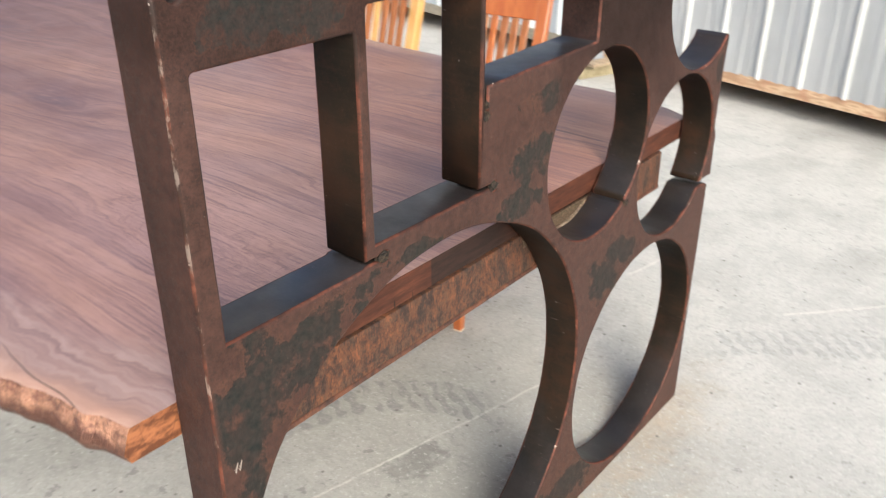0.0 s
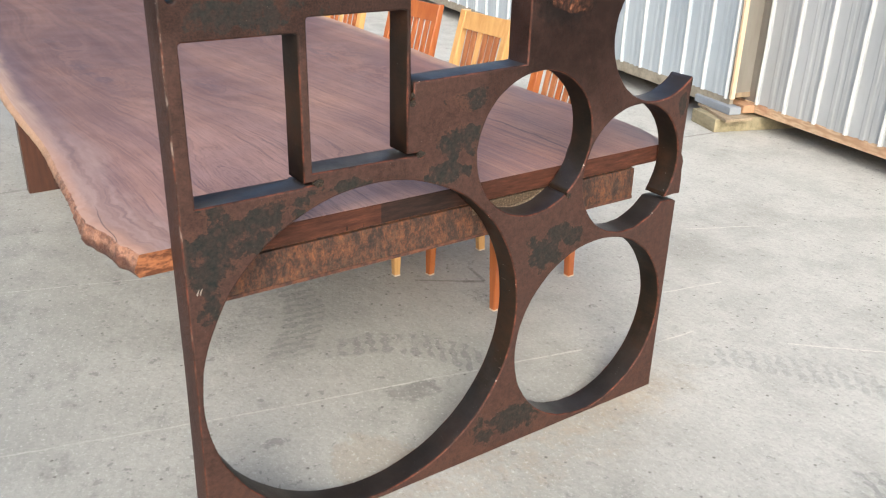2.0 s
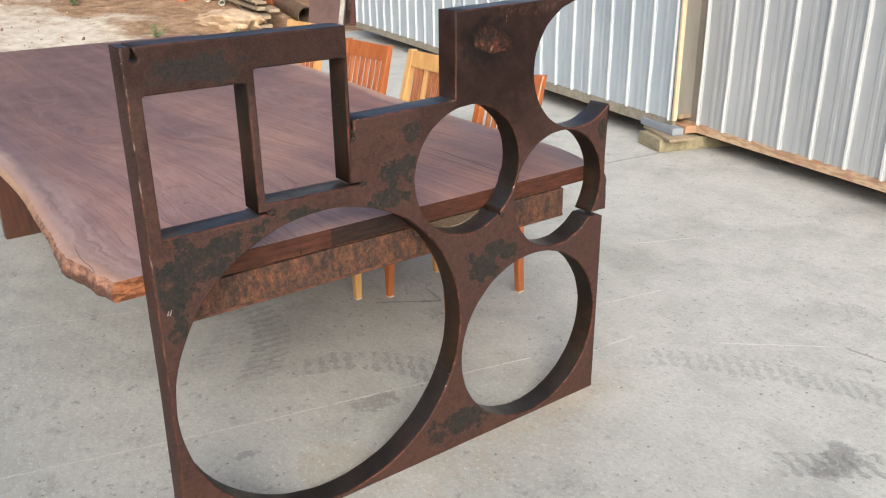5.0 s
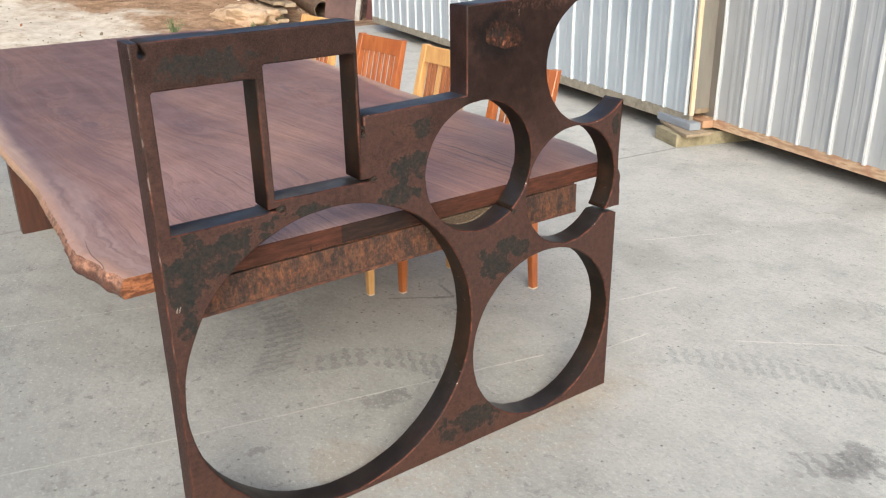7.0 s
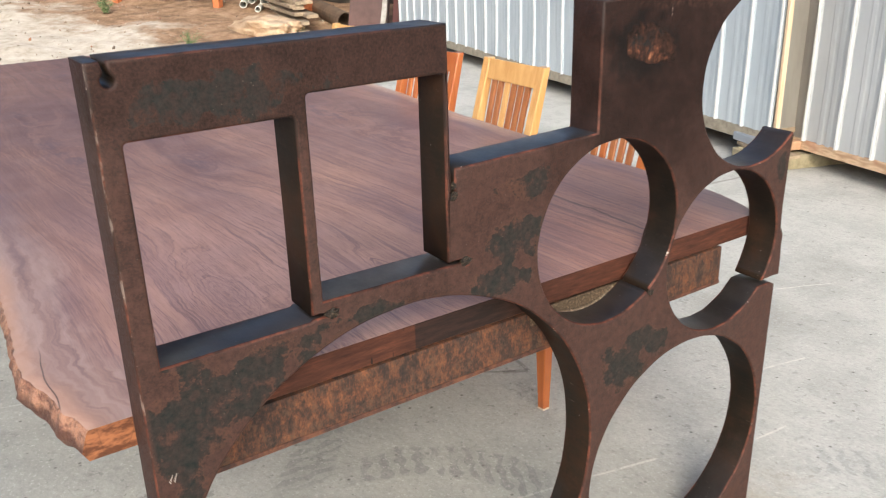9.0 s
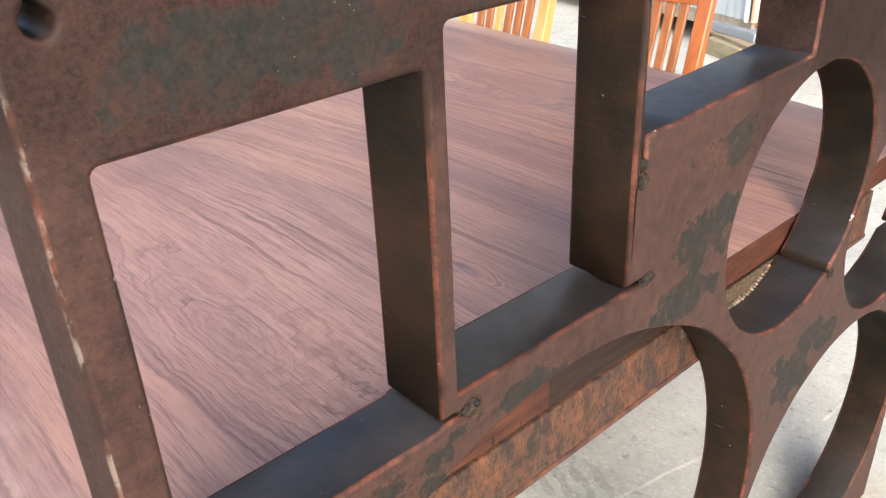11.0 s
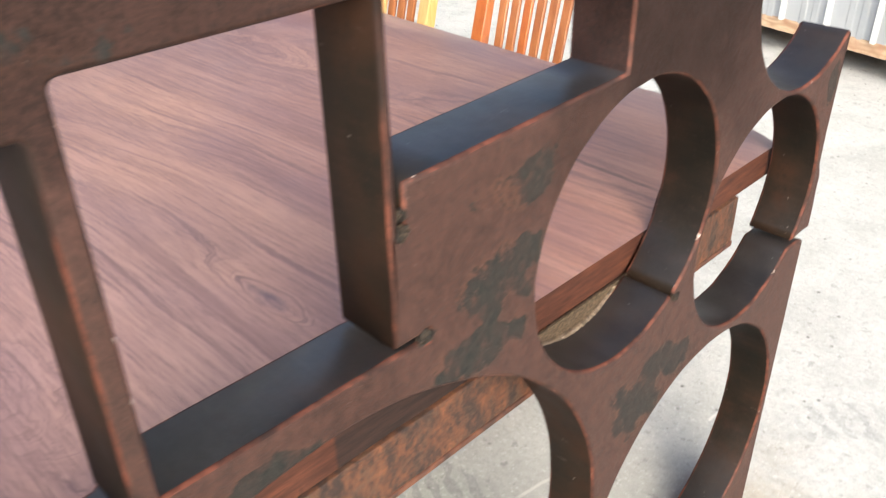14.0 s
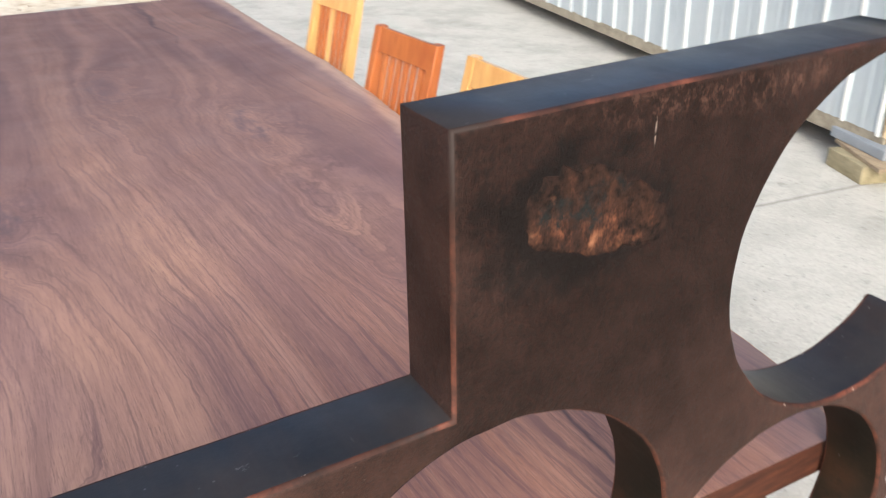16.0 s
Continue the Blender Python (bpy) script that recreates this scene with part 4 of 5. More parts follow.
# flaked scar: a ragged raised crust
bm = bmesh.new()
cy, cz, rings = 0.988, 1.187, []
for r in range(9):
    ring = []
    for a in range(40):
        t = 2 * math.pi * a / 40
        rad = r / 8 * (1 + 0.08 * math.cos(3 * t + 1.6) + 0.12 * noise.noise(Vector((math.cos(t) * 1.6, math.sin(t) * 1.6, 7.3))) + 0.3 * noise.noise(Vector((math.cos(t) * 5, math.sin(t) * 5, 2))))
        y = cy + 0.07 * rad * math.cos(t)
        z = cz + (0.042 if math.sin(t) < 0 else 0.038) * rad * math.sin(t) * (1 - 0.1 * abs(math.cos(t))) - 0.22 * (y - cy)
        h = 0.0004 if r < 8 else -0.001
        h += 0.0007 * (r in (6, 7)) * (0.6 + noise.noise(Vector((a * 0.5, 1, 1)))) + 0.0008 * noise.noise(Vector((y * 90, z * 60, 3)))
        ring.append(bm.verts.new((max(h, 0.0003) if r < 8 else -0.001, y, z)))
    rings.append(ring)
for a, b in zip(rings, rings[1:]):
    for i in range(40):
        bm.faces.new((a[i], a[(i + 1) % 40], b[(i + 1) % 40], b[i]))
bmesh.ops.remove_doubles(bm, verts=bm.verts, dist=1e-6)
part("flaked_scar", bm, SCAR, plate, "copper-coloured flaked rust scar")

# slag left in the torch holes and at the start of the cut
for i, (y, z, r) in enumerate(((0.336, 0.8595, 0.0105), (0.581, 0.8815, 0.0095), (0.5595, 0.995, 0.0075), (1.0295, 0.701, 0.007), (0.5592, 1.012, 0.005))):
    bm = bmesh.new()
    bmesh.ops.create_icosphere(bm, subdivisions=3, radius=1)
    for v in bm.verts:
        v.co *= 1 + 0.45 * noise.fractal(v.co * 2.2 + Vector((i * 5.0, 0, 0)), 1.0, 2.0, 3)
    bm.transform(pose(-0.0025, y, z, 20 * i) @ Matrix.Diagonal((0.005, r * 1.15, r * 0.85, 1)))
    part("slag", bm, SLAG, plate, "black grainy torch slag")

# chalk mark
for i in range(2):
    bm = bmesh.new()
    for j in range(4):
        cuboid((0.0006, 0.0012, 0.005), pose(0.0004, 0.069 + 0.006 * i + 0.0013 * j - 0.003, 0.679 + 0.0028 * j, 25 - 14 * j), 0.0, bm)
    part("chalk_stroke", bm, CHALK, plate, "short white chalk stroke")

# crossbeam under the tabletop, with its lower flange
bm = cuboid((0.012, 1.24, 0.089), pose(-0.085, 0.725, 0.6535), 0.002)
beam = part("crossbeam", bm, BEAM, PLATE, "scaly orange and black rusted steel crossbeam")
part("lower_flange", cuboid((0.055, 1.24, 0.009), pose(-0.1045, 0.725, 0.6135), 0.002), BEAM_LIP, beam, "bright orange rusted flange edge")
part("upper_flange", cuboid((0.055, 1.24, 0.008), pose(-0.117, 0.725, 0.699), 0.002), BEAM, beam)
# weld bead along the back rim of the middle hole
bm = bmesh.new()
rows = []
for i in range(181):
    a = radians(-128 + 68 * i / 180)
    y, z = C2[0] + 0.1785 * math.cos(a), C2[1] + 0.1785 * math.sin(a)
    rip = abs(math.sin(i * 0.55)) ** 0.6
    r = 0.0048 * (0.75 + 0.4 * rip + 0.3 * noise.noise(Vector((i * 0.31, 0, 0)))) * (0.35 + 0.65 * math.sin(math.pi * i / 180) ** 0.5)
    rows.append([bm.verts.new((-0.0765 + r * 1.5 * math.sin(b), y - r * math.cos(b) * math.cos(a), z - r * math.cos(b) * math.sin(a) + 0.0006 * noise.noise(Vector((i, b, 3)))))
                 for b in [2 * math.pi * q / 10 for q in range(10)]])
for a, c in zip(rows, rows[1:]):
    for q in range(10):
        bm.faces.new((a[q], a[(q + 1) % 10], c[(q + 1) % 10], c[q]))
part("weld_bead", bm, WELD, PLATE, "thin rippled weld bead", smooth=True)
bm = cuboid((0.004, 0.25, 0.03), pose(-0.0785, 0.91, 0.686), 0.001)
part("weld_fillet", bm, WELD, PLATE, "grainy brown weld fillet")

# ---- the walnut slab table ----
TABLE = thing("slab_table", (-2.0, 0.8, 0), "long live-edge walnut slab table with a satin finish", "table")
TOP, UNDER, X_NEAR, X_FAR = 0.753, 0.705, -0.0795, -3.9


def through_points(x, pts):
    for (x0, a), (x1, b) in zip(pts, pts[1:]):
        if x0 >= x >= x1:
            u = (x0 - x) / (x0 - x1)
            return a + (b - a) * u
    return pts[-1][1]


LEFT = [(-0.075, -0.006), (-0.15, -0.028), (-0.22, -0.038), (-0.3, -0.059), (-0.38, -0.057), (-0.48, -0.046), (-0.6, -0.037), (-0.75, -0.027), (-0.95, -0.015),
        (-1.2, -0.013), (-1.46, -0.010), (-1.7, 0.006), (-2.15, 0.036), (-3.0, 0.055), (-3.95, 0.07)]
RIGHT = [(-0.075, 1.455), (-0.14, 1.487), (-0.22, 1.51), (-0.35, 1.524), (-0.6, 1.528), (-0.9, 1.534), (-1.4, 1.562), (-1.85, 1.612), (-2.3, 1.648), (-3.0, 1.66), (-3.95, 1.7)]
LIP = [(-0.075, 0.012), (-0.3, 0.012), (-0.6, 0.011), (-1.0, 0.013), (-1.7, 0.02), (-2.2, 0.02), (-3.95, 0.02)]
bm = bmesh.new()
inward = bm.verts.layers.float.new("inward")
stations, NX, NY = [], 260, 44
for i in range(NX + 1):
    x = X_NEAR + (X_FAR - X_NEAR) * (0.25 * i / NX + 0.75 * (i / NX) ** 2.4)
    wob = 0.004 * noise.fractal(Vector((x * 4, 0, 0)), 1.0, 2.0, 4) + 0.0035 * noise.fractal(Vector((x * 30, 3, 0)), 1.0, 2.0, 4) * min(1.0, max(0.0, (x + 0.95) / 0.4))
    wob2 = 0.006 * noise.fractal(Vector((x * 4, 9, 0)), 1.0, 2.0, 4)
    yl, yr, lip = through_points(x, LEFT) + wob, through_points(x, RIGHT) + wob2, through_points(x, LIP)
    loop = []
    for j in range(NY + 1):
        f = j / NY
        y = yl + (yr - yl) * (f + 0.04 * math.sin(2 * math.pi * f) * -1)
        loop.append(((x, y, TOP), min(y - yl, yr - y)))
    r2 = 0.5 + 0.5 * noise.noise(Vector((x * 6, 4, 0)))
    loop += [((x, yr + 0.005, TOP - 0.003), 0), ((x, yr + 0.016 + 0.006 * r2, TOP - 0.016), 0), ((x, yr + 0.018 + 0.012 * r2, TOP - 0.032), 0), ((x, yr + 0.012, UNDER), 0)]
    r2 = 0.5 + 0.5 * noise.noise(Vector((x * 7, 14, 0)))
    r3 = noise.fractal(Vector((x * 26, 2, 0)), 1.0, 2.0, 6) * (1.3 if x > -0.7 else 1.0)
    cut = min(1.0, max(0.0, (-0.3 - x) / 0.3))
    loop += [((x, yl - lip + 0.006 + 0.06 * cut, UNDER), 0), ((x, yl - lip - 0.004 * r2 + 0.03 * cut, TOP - 0.033), 0), ((x, yl - lip * (0.75 + 0.2 * r3 + 0.2 * cut), TOP - 0.019 + 0.004 * r3 + 0.004 * cut), 0), ((x, yl - lip * 0.3, TOP - 0.005), 0)]
    row = []
    for co, d in loop:
        v = bm.verts.new(co)
        v[inward] = d
        row.append(v)
    stations.append(row)
n = len(stations[0])
for a, b in zip(stations, stations[1:]):
    for j in range(n):
        f = bm.faces.new((a[j], a[(j + 1) % n], b[(j + 1) % n], b[j]))
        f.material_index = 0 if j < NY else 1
        f.smooth = True
for row in (stations[0], stations[-1]):
    bm.faces.new([bm.verts.new(v.co) for v in row]).material_index = 2
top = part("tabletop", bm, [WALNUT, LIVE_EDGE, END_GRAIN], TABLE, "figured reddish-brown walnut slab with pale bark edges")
for i in range(5):
    part("leg_plank", cuboid((0.055, 0.24, 0.704), pose(-2.783, 0.29 + 0.242 * i, 0.352), 0.003), PANEL_LEG, TABLE, "reddish wooden plank of the panel leg")


# ---- chairs ----
def chair(loc, rz, frame_wood, slat_wood, label, w=0.15, h=0.932):
    c = thing("dining_chair", loc, label, "chair", "chairs along the table", rz=rz)
    P = lambda name, bm, m, parent=c, lab="": part(name, bm, m, parent, lab, world_space=False)
    for s in (-1, 1):
        leg = P("front_leg", tapered((s * 0.185, -0.205, 0.004), (s * 0.178, -0.2, 0.43), (0.026, 0.026), (0.052, 0.048)), frame_wood)
        P("foot", tapered((s * 0.185, -0.205, 0.0), (s * 0.185, -0.205, 0.006), (0.027, 0.027), (0.027, 0.027), 0.002), PALE, leg, "pale plastic foot")
        post = P("back_post", tapered((s * w, 0.225, 0.004), (s * w, 0.2, 0.43), (0.028, 0.03), (0.036, 0.046)), frame_wood)
        P("upper_post", tapered((s * w, 0.2, 0.43), (s * w, 0.325, h), (0.034, 0.046), (0.038, 0.026)), frame_wood, post)
        P("foot", tapered((s * w, 0.225, 0.0), (s * w, 0.225, 0.006), (0.029, 0.031), (0.029, 0.031), 0.002), PALE, post, "pale plastic foot")
        P("side_apron", cuboid((0.022, 0.37, 0.055), pose(s * (0.09 + w / 2), 0.0, 0.402, 0, 0, s * 4.5 * (0.18 - w) / 0.03)), frame_wood)
    P("front_apron", cuboid((0.32, 0.022, 0.055), pose(0, -0.2, 0.402)), frame_wood)
    P("rear_apron", cuboid((2 * w - 0.03, 0.022, 0.055), pose(0, 0.2, 0.402)), frame_wood)
    seat = cuboid((0.42, 0.43, 0.024), pose(0, -0.02, 0.442), 0.008)
    for v in seat.verts:
        v.co.x *= 1 - (v.co.y + 0.235) / 0.43 * (1 - (w + 0.035) / 0.21)
    P("seat", seat, frame_wood)
    lean = math.degrees(math.atan2(0.125, h - 0.43))
    P("top_rail", cuboid((2 * w - 0.034, 0.022, 0.072), pose(0, 0.316, h - 0.038, -lean)), frame_wood)
    P("lower_rail", cuboid((2 * w - 0.032, 0.02, 0.04), pose(0, 0.226, 0.525, -lean)), frame_wood)
    for i in range(6):
        x = (-0.5 + i / 5) * (2 * w - 0.115)
        P("slat", tapered((x * 0.95, 0.23, 0.54), (x, 0.307, h - 0.071), (0.021, 0.012), (0.024, 0.012), 0.002), slat_wood if i != 2 else frame_wood)
    return c


chair((-0.854, 1.52, 0), 5.0, AMBER, RUSSET, "amber wooden chair with a slatted back at the table", h=0.895)
chair((-1.265, 1.39, 0), -1.0, HONEY, RUSSET, "honey-coloured wooden chair with darker back slats")
chair((-1.73, 1.37, 0), 2.0, AMBER, AMBER, "orange-brown wooden chair with a slatted back", 0.165)
chair((-2.6, 1.52, 0), 3.0, HONEY, AMBER, "pale honey wooden chair beside the slab table", 0.17)


# ---- corrugated sheds ----
def sheet_profile(pitch, count):
    """Points (along, out) of a ribbed sheet: one tall narrow rib and two low ones a pitch."""
    pts = []
    for i in range(count):
        u = i * pitch
        pts += [(u + 0.002, 0.0), (u + 0.005, 0.014), (u + 0.007, 0.016), (u + 0.022, 0.016), (u + 0.024, 0.014), (u + 0.027, 0.0)]
        for f in (0.42, 0.72):
            c = u + 0.038 * (1 - f) + pitch * f
            pts += [(c - 0.02, 0.0), (c - 0.011, 0.0022), (c + 0.011, 0.0022), (c + 0.02, 0.0)]
    pts.append((count * pitch - 0.004, 0.0))
    return pts


def shed(name, corner_xy, angle, u0, u1, pitch, bottom, label, rim_mat, first, end_mat, sheet_mat, rim):
    """A raised shed clad in ribbed sheets, from u0 to u1 along its front; the first sheet begins at first."""
    ux, uy = math.cos(radians(angle)), math.sin(radians(angle))
    nx, ny = uy, -ux
    base = thing(name, (corner_xy[0], corner_xy[1], 0), label, "shed")
    place = lambda u, o, z: Vector((corner_xy[0] + ux * u + nx * o, corner_xy[1] + uy * u + ny * o, z))
    frame_m = Matrix(((ux, -nx, 0, corner_xy[0]), (uy, -ny, 0, corner_xy[1]), (0, 0, 1, 0), (0, 0, 0, 1)))
    u, k = first, 0
    while u < u1 - 0.03:
        bm = bmesh.new()
        cols = [p for p in sheet_profile(pitch, 4) if u0 - 0.002 <= u + p[0] <= u1 + 0.002]
        low = bottom + 0.006 * random.uniform(-1, 1)
        zs = [low, low + 0.1, 0.5, 0.7, 0.9, 1.2, 1.6, 2.0, 2.5]
        dent = lambda a, z: 0.005 * noise.noise(Vector((a * 0.9, z * 1.6, 3))) + 0.004 * noise.noise(Vector((a * 3.1, z * 4.5, 8)))
        rows = [[bm.verts.new(place(u + a + 0.004 * noise.noise(Vector((u + a, z * 3, 6))), o + 0.012 + 0.002 * (k % 2) + dent(u + a, z), z)) for a, o in cols] for z in zs]
        for a, b in zip(rows, rows[1:]):
            for i in range(len(cols) - 1):
                f = bm.faces.new((a[i], a[i + 1], b[i + 1], b[i]))
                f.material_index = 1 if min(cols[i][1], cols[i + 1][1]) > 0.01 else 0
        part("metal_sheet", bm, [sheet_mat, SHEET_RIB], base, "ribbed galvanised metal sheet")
        u, k = u + pitch * 4, k + 1
    mid = (u0 + u1) / 2
    part("rim_board", cuboid((u1 - u0, 0.028, rim), frame_m @ pose(mid, 0.0, bottom + 0.0055 - rim / 2), 0.003), rim_mat, base, "strand board rim under the cladding")
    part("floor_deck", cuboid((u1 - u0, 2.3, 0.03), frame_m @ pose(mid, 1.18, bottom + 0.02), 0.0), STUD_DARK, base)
    part("rear_wall", cuboid((u1 - u0, 0.06, 2.3), frame_m @ pose(mid, 2.3, 1.35), 0.0), SHEET, base)
    for e, s in ((u0, 1), (u1, -1)):
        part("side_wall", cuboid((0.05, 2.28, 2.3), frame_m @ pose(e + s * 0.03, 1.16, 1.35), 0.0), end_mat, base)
    part("roof", cuboid((u1 - u0 + 0.2, 2.6, 0.05), frame_m @ pose(mid, 1.15, 2.53, 2.0), 0.01), SHEET, base)
    return base, place, frame_m


far_shed, place, fm = shed("shed", (-1.79, 4.086), -11.8, -6.22, -0.028, 0.2345, 0.187, "grey ribbed metal shed raised on timber blocks", STRAND_GREY, -0.072 - 0.2345 * 28, BROWN_SHEET, SHEET, 0.075)
part("corner_stud", cuboid((0.02, 0.03, 2.3), fm @ pose(-0.014, -0.014, 1.34), 0.002), PINE_UP, far_shed, "raw pine corner stud")
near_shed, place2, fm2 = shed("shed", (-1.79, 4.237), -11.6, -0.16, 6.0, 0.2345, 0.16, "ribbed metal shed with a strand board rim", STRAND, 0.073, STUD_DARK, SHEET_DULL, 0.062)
strip = bmesh.new()
ridges = [(-0.155, 0.0), (-0.12, 0.0), (-0.113, 0.005), (-0.095, 0.005), (-0.088, 0.0), (-0.045, 0.0), (-0.038, 0.005), (-0.02, 0.005), (-0.013, 0.0), (0.07, 0.0)]
rows = [[strip.verts.new(place2(u, o + 0.008, z)) for u, o in ridges] for z in (0.165, 0.9, 2.5)]
for a, b in zip(rows, rows[1:]):
    for i in range(len(ridges) - 1):
        strip.faces.new((a[i], a[i + 1], b[i + 1], b[i]))
part("end_strip", strip, BROWN_SHEET, near_shed, "ribbed metal end strip with reflected brown in its colour")


def block(name, size, m, material, label):
    t = part(name, cuboid(size, m, 0.006), material)
    return tagged(t, label, "timber block", "blocks under the shed")


block("timber_block", (0.9, 0.28, 0.085), pose(-1.768, 4.4, 0.0425, 0, 0, 70), TREATED, "greenish treated timber skid end on the concrete")
shim = cuboid((0.42, 0.2, 0.018), None, 0.003)
for v in shim.verts:
    if v.co.y < 0:
        v.co.y += 0.1 * max(0.0, -v.co.x / 0.21 - 0.1)
shim.transform(pose(-1.88, 4.065, 0.0945, 0, 0, -15))
tagged(part("board_shim", shim, BOARD), "thin weathered board shim on the skid", "timber block", "blocks under the shed")
block("timber_block", (0.27, 0.085, 0.052), pose(-1.862, 4.2, 0.1305, 0, 0, -16), ORANGE_BLOCK, "orange freshly sawn timber offcut")
block("steel_channel", (0.385, 0.085, 0.048), pose(-1.932, 4.108, 0.1285, 0, 0, -17), BLUE_GREY, "blue-grey packing bar under the shed corner")
for u in (-1.5, -3.2, -4.9):
    m = fm @ pose(u, 0.9, 0.055)
    block("timber_block", (0.25, 1.2, 0.11), m, TREATED, "treated timber skid under the shed")
for u in (2.6, 4.8):
    m = fm2 @ pose(u, 1.1, 0.048)
    block("timber_block", (0.3, 1.2, 0.096), m, TREATED, "treated timber skid under the shed")


# ---- the bank and the rack behind ----
bm = bmesh.new()
bmesh.ops.create_icosphere(bm, subdivisions=5, radius=1)
for v in bm.verts:
    p = v.co.copy()
    d = 1 + 0.28 * noise.fractal(p * 1.6, 1.0, 2.0, 5) + 0.1 * abs(noise.noise(p * 4))
    v.co = Vector((p.x * 0.82 * d, p.y * 0.36 * d, p.z * 0.2 * d))
bm.transform(pose(-9.85, 4.45, 0.05, 8, 6, 176))
tagged(part("boulder", bm, ROCK, smooth=True), "pale weathered boulder half buried in the bank", "rock")

bm = bmesh.new()
rnd = random.Random(4)
for i in range(420):
    x, y = rnd.uniform(-14.5, -8.9), rnd.uniform(0.0, 6.2)
    s = rnd.uniform(0.006, 0.022) * (1.8 if rnd.random() < 0.1 else 1)
    bmesh.ops.create_icosphere(bm, subdivisions=1, radius=s, matrix=pose(x, y, terrain(x, y) + s * 0.2, rnd.uniform(0, 90), rnd.uniform(0, 90), rnd.uniform(0, 360)) @ Matrix.Diagonal((1, 0.7, 0.5, 1)))
tagged(part("pebbles", bm, PEBBLE), "scattered pale stones and brick bits on soil", "stones", kind="stuff")


def weed(x, y, size, seed):
    r = random.Random(seed)
    t = thing("weed", (x, y, terrain(x, y)), "small green weed tuft growing in the soil", "plant", "weeds on the bank")
    bm = bmesh.new()
    for i in range(46):
        a, lean, h = r.uniform(0, 6.28), r.uniform(0.0, 0.75), r.uniform(0.45, 1) * size
        stem = Vector((math.cos(a) * lean, math.sin(a) * lean, 1 - 0.35 * lean)) * h
        for j in range(11):
            c = stem * (0.12 + 0.88 * j / 10) + Vector((r.uniform(-1, 1), r.uniform(-1, 1), r.uniform(-0.5, 0.5))) * size * 0.05
            u = Vector((r.uniform(-1, 1), r.uniform(-1, 1), r.uniform(0.1, 1.2))).normalized() * size * r.uniform(0.06, 0.13)
            w = u.cross(Vector((r.uniform(-1, 1), r.uniform(-1, 1), 0.3))).normalized() * size * 0.022
            bm.faces.new([bm.verts.new(p) for p in (c, c + u * 0.5 + w, c + u, c + u * 0.5 - w)])
    part("leaves", bm, WEED, t, world_space=False)


weed(-12.0, 2.99, 0.34, 1)
weed(-9.11, 3.19, 0.24, 2)
weed(-9.0, 4.2, 0.12, 3)
weed(-9.15, 4.62, 0.16, 4)
weed(-8.95, 4.36, 0.1, 5)

for x, y in ((-13.11, 3.46), (-11.74, 4.56), (-10.55, 5.46), (-14.6, 2.5)):
    g = terrain(x, y)
    t = part("rack_post", cuboid((0.11, 0.11, 2.7), pose(x, y, g + 1.3, 0, 0, 35), 0.006), POST)
    tagged(t, "orange painted steel rack post", "post", "rack posts")

# open lean-to behind the posts; its dark boards stand for the interior's shade
lean_to = thing("lean_to", (-14.5, 7.0, 0.4), "open lean-to store with its shade painted into dark boards, roof unseen", "shelter")
ang = 33.5
# roof added out of view to keep the store shaded
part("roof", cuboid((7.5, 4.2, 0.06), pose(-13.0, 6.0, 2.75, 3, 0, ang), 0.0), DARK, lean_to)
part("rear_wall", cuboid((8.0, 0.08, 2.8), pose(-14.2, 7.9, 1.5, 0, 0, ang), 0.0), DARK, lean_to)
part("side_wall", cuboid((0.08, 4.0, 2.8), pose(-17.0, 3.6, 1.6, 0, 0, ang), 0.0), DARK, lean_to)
# dark sheet standing in for shade behind the posts
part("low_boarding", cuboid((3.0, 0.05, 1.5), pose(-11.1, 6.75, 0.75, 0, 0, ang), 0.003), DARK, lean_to)

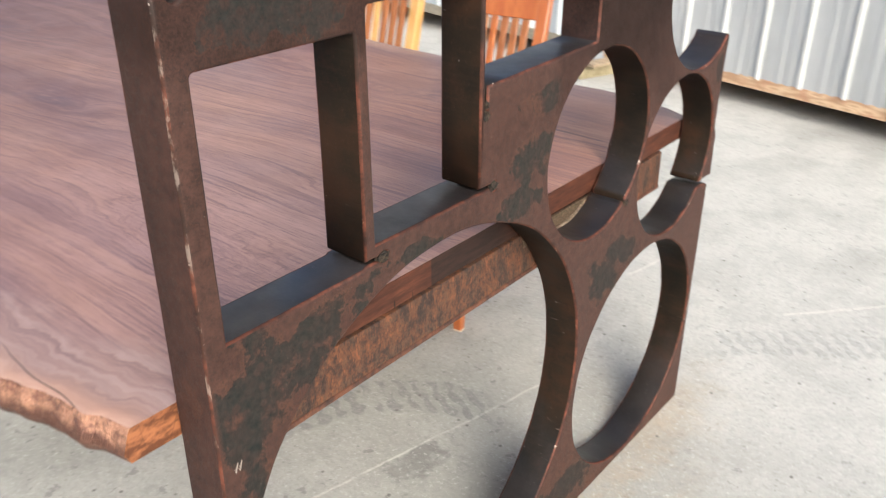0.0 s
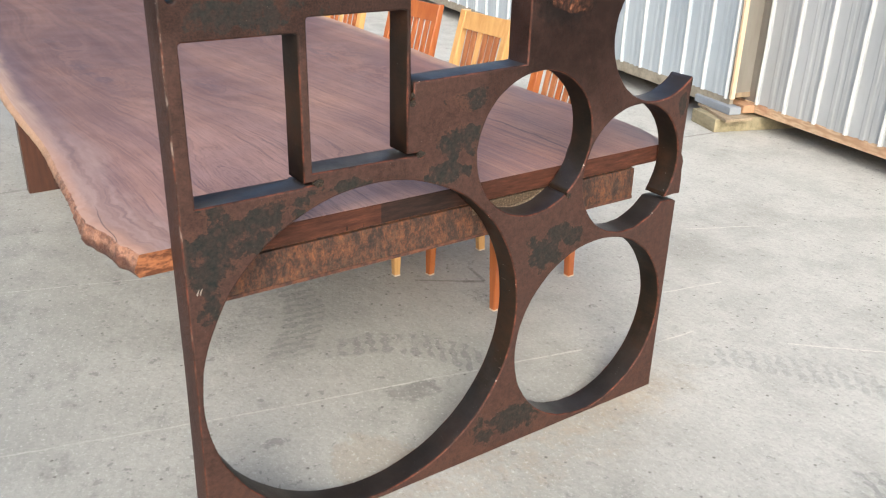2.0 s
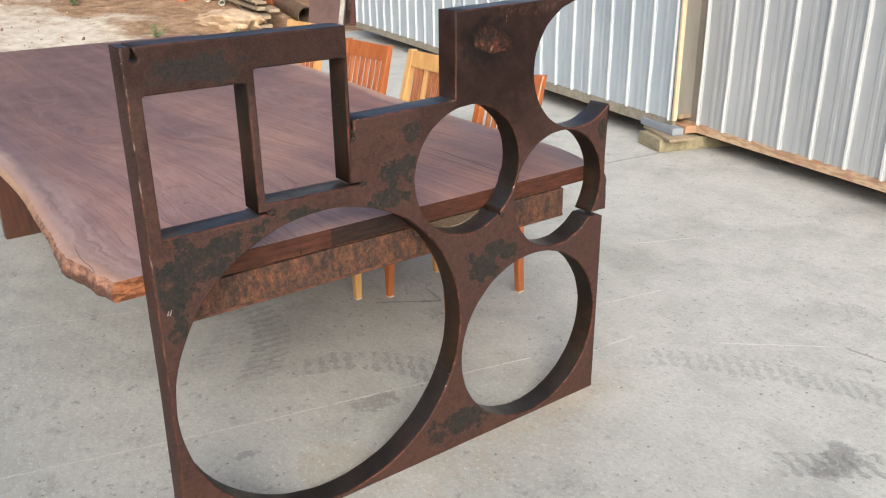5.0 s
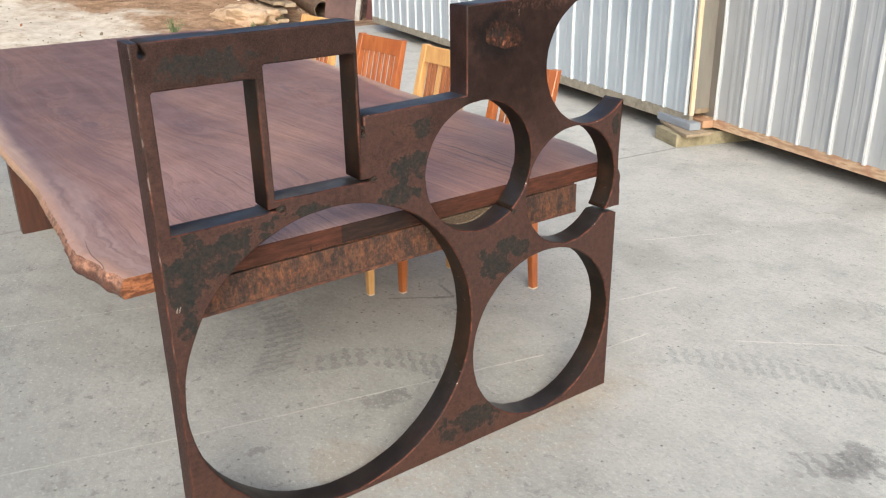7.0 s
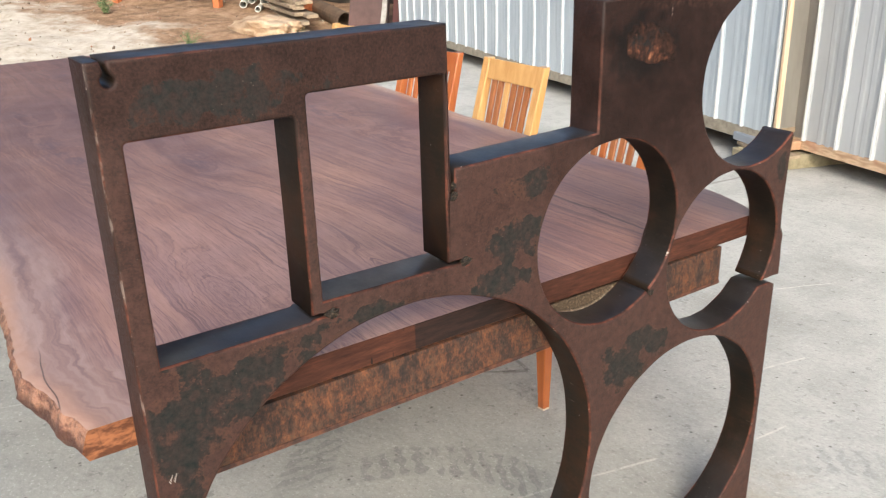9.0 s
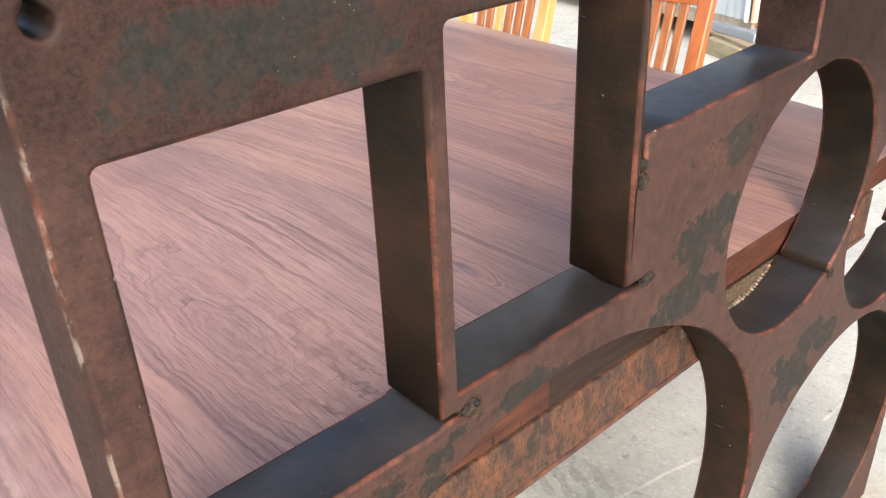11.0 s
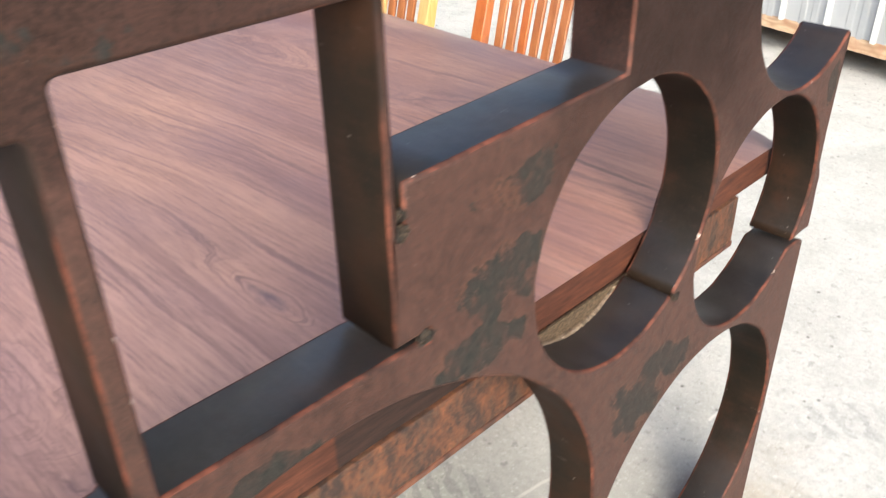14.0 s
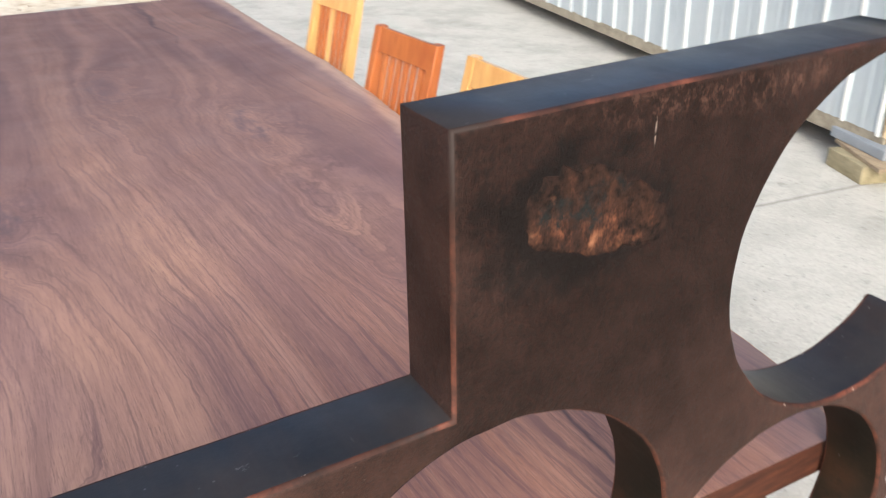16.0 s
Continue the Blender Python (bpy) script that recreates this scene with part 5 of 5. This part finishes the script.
rnd = random.Random(9)
dirn = Vector((-math.sin(radians(ang)), math.cos(radians(ang)), 0)) * 1.6 + Vector((-1.6, 0.3, 0))
for i in range(4):
    x, y = -12.98 + 0.2 * i, 3.86 + 0.2 * i
    z = terrain(x, y) + 0.13
    t = part("steel_pipe", tube((x, y, z), (x + dirn.x, y + dirn.y, z + 0.1), 0.125, 0.014, 18), PIPE, smooth=False)
    tagged(t, "brown steel pipe lying in the rack", "pipe", "steel pipes")
for i, (dx, dy, dz, r) in enumerate(((0, 0, 0.06, 0.055), (0.1, 0.1, 0.16, 0.05), (0.2, 0.14, 0.06, 0.045), (0.28, 0.22, 0.15, 0.06), (0.16, 0.2, 0.27, 0.06), (0.36, 0.3, 0.06, 0.04))):
    x, y = -11.5 + dx, 4.86 + dy
    z = terrain(x, y) + dz
    t = part("plastic_pipe", tube((x, y, z), (x - 1.7, y + 0.9 + 0.1 * i, z + 0.1), r, 0.008, 14), PVC)
    tagged(t, "off-white plastic pipe with a cut end", "pipe", "plastic pipes")
g = terrain(-12.1, 4.5)
tagged(part("plastic_pipe", tube((-12.0, 4.14, g + 0.2), (-11.2, 5.12, g + 0.22), 0.04, 0.008, 14), PVC), "long white plastic pipe across the rack", "pipe", "plastic pipes")
for i in range(6):
    x, y = -10.62 + 0.14 * (i % 2), 5.1 + 0.09 * (i % 2)
    z = terrain(x, y) + 0.34 + 0.14 * (i // 2)
    t = part("square_tube", tube((x, y, z), (x - 1.8, y + 1.3, z), 0.09, 0.008, bm=None, square=True), TUBE)
    tagged(t, "grey hollow square steel tube", "steel tube", "square tubes")
for i in range(12):
    x, y = -9.95 + 0.16 * rnd.uniform(-1, 1) - 0.12 * (i // 2), 4.84 + 0.13 * (i % 2) + 0.05 * (i // 2)
    z = terrain(x, y) + 0.05 + 0.062 * (i // 2)
    t = part("lumber_board", cuboid((1.9 + rnd.uniform(-0.2, 0.2), 0.15, 0.045), pose(x, y, z, 0, rnd.uniform(-2, 2), 164 + rnd.uniform(-7, 7)), 0.004), BOARD)
    tagged(t, "weathered grey-brown board in a stack", "board", "stacked boards")
tagged(part("large_pipe", tube((-9.4, 5.44, 0.13), (-11.3, 5.75, 0.26), 0.12, 0.012, 20), PIPE), "large brown pipe lying by the boards", "pipe")
tagged(part("leaning_panel", cuboid((0.55, 0.04, 1.9), pose(-9.25, 5.83, 0.9, -12, 4, 40), 0.004), BROWNP), "brown panel leaning on the store", "panel", "leaning panels")
tagged(part("leaning_panel", cuboid((0.07, 0.05, 1.9), pose(-9.0, 5.93, 0.9, -12, 5, 40), 0.004), TUBE), "narrow grey strip leaning on a panel", "panel", "leaning panels")
tagged(part("leaning_panel", cuboid((0.6, 0.04, 1.9), pose(-8.75, 6.2, 0.9, -10, 2, 30), 0.004), MAROON), "maroon panel leaning on the shed end", "panel", "leaning panels")
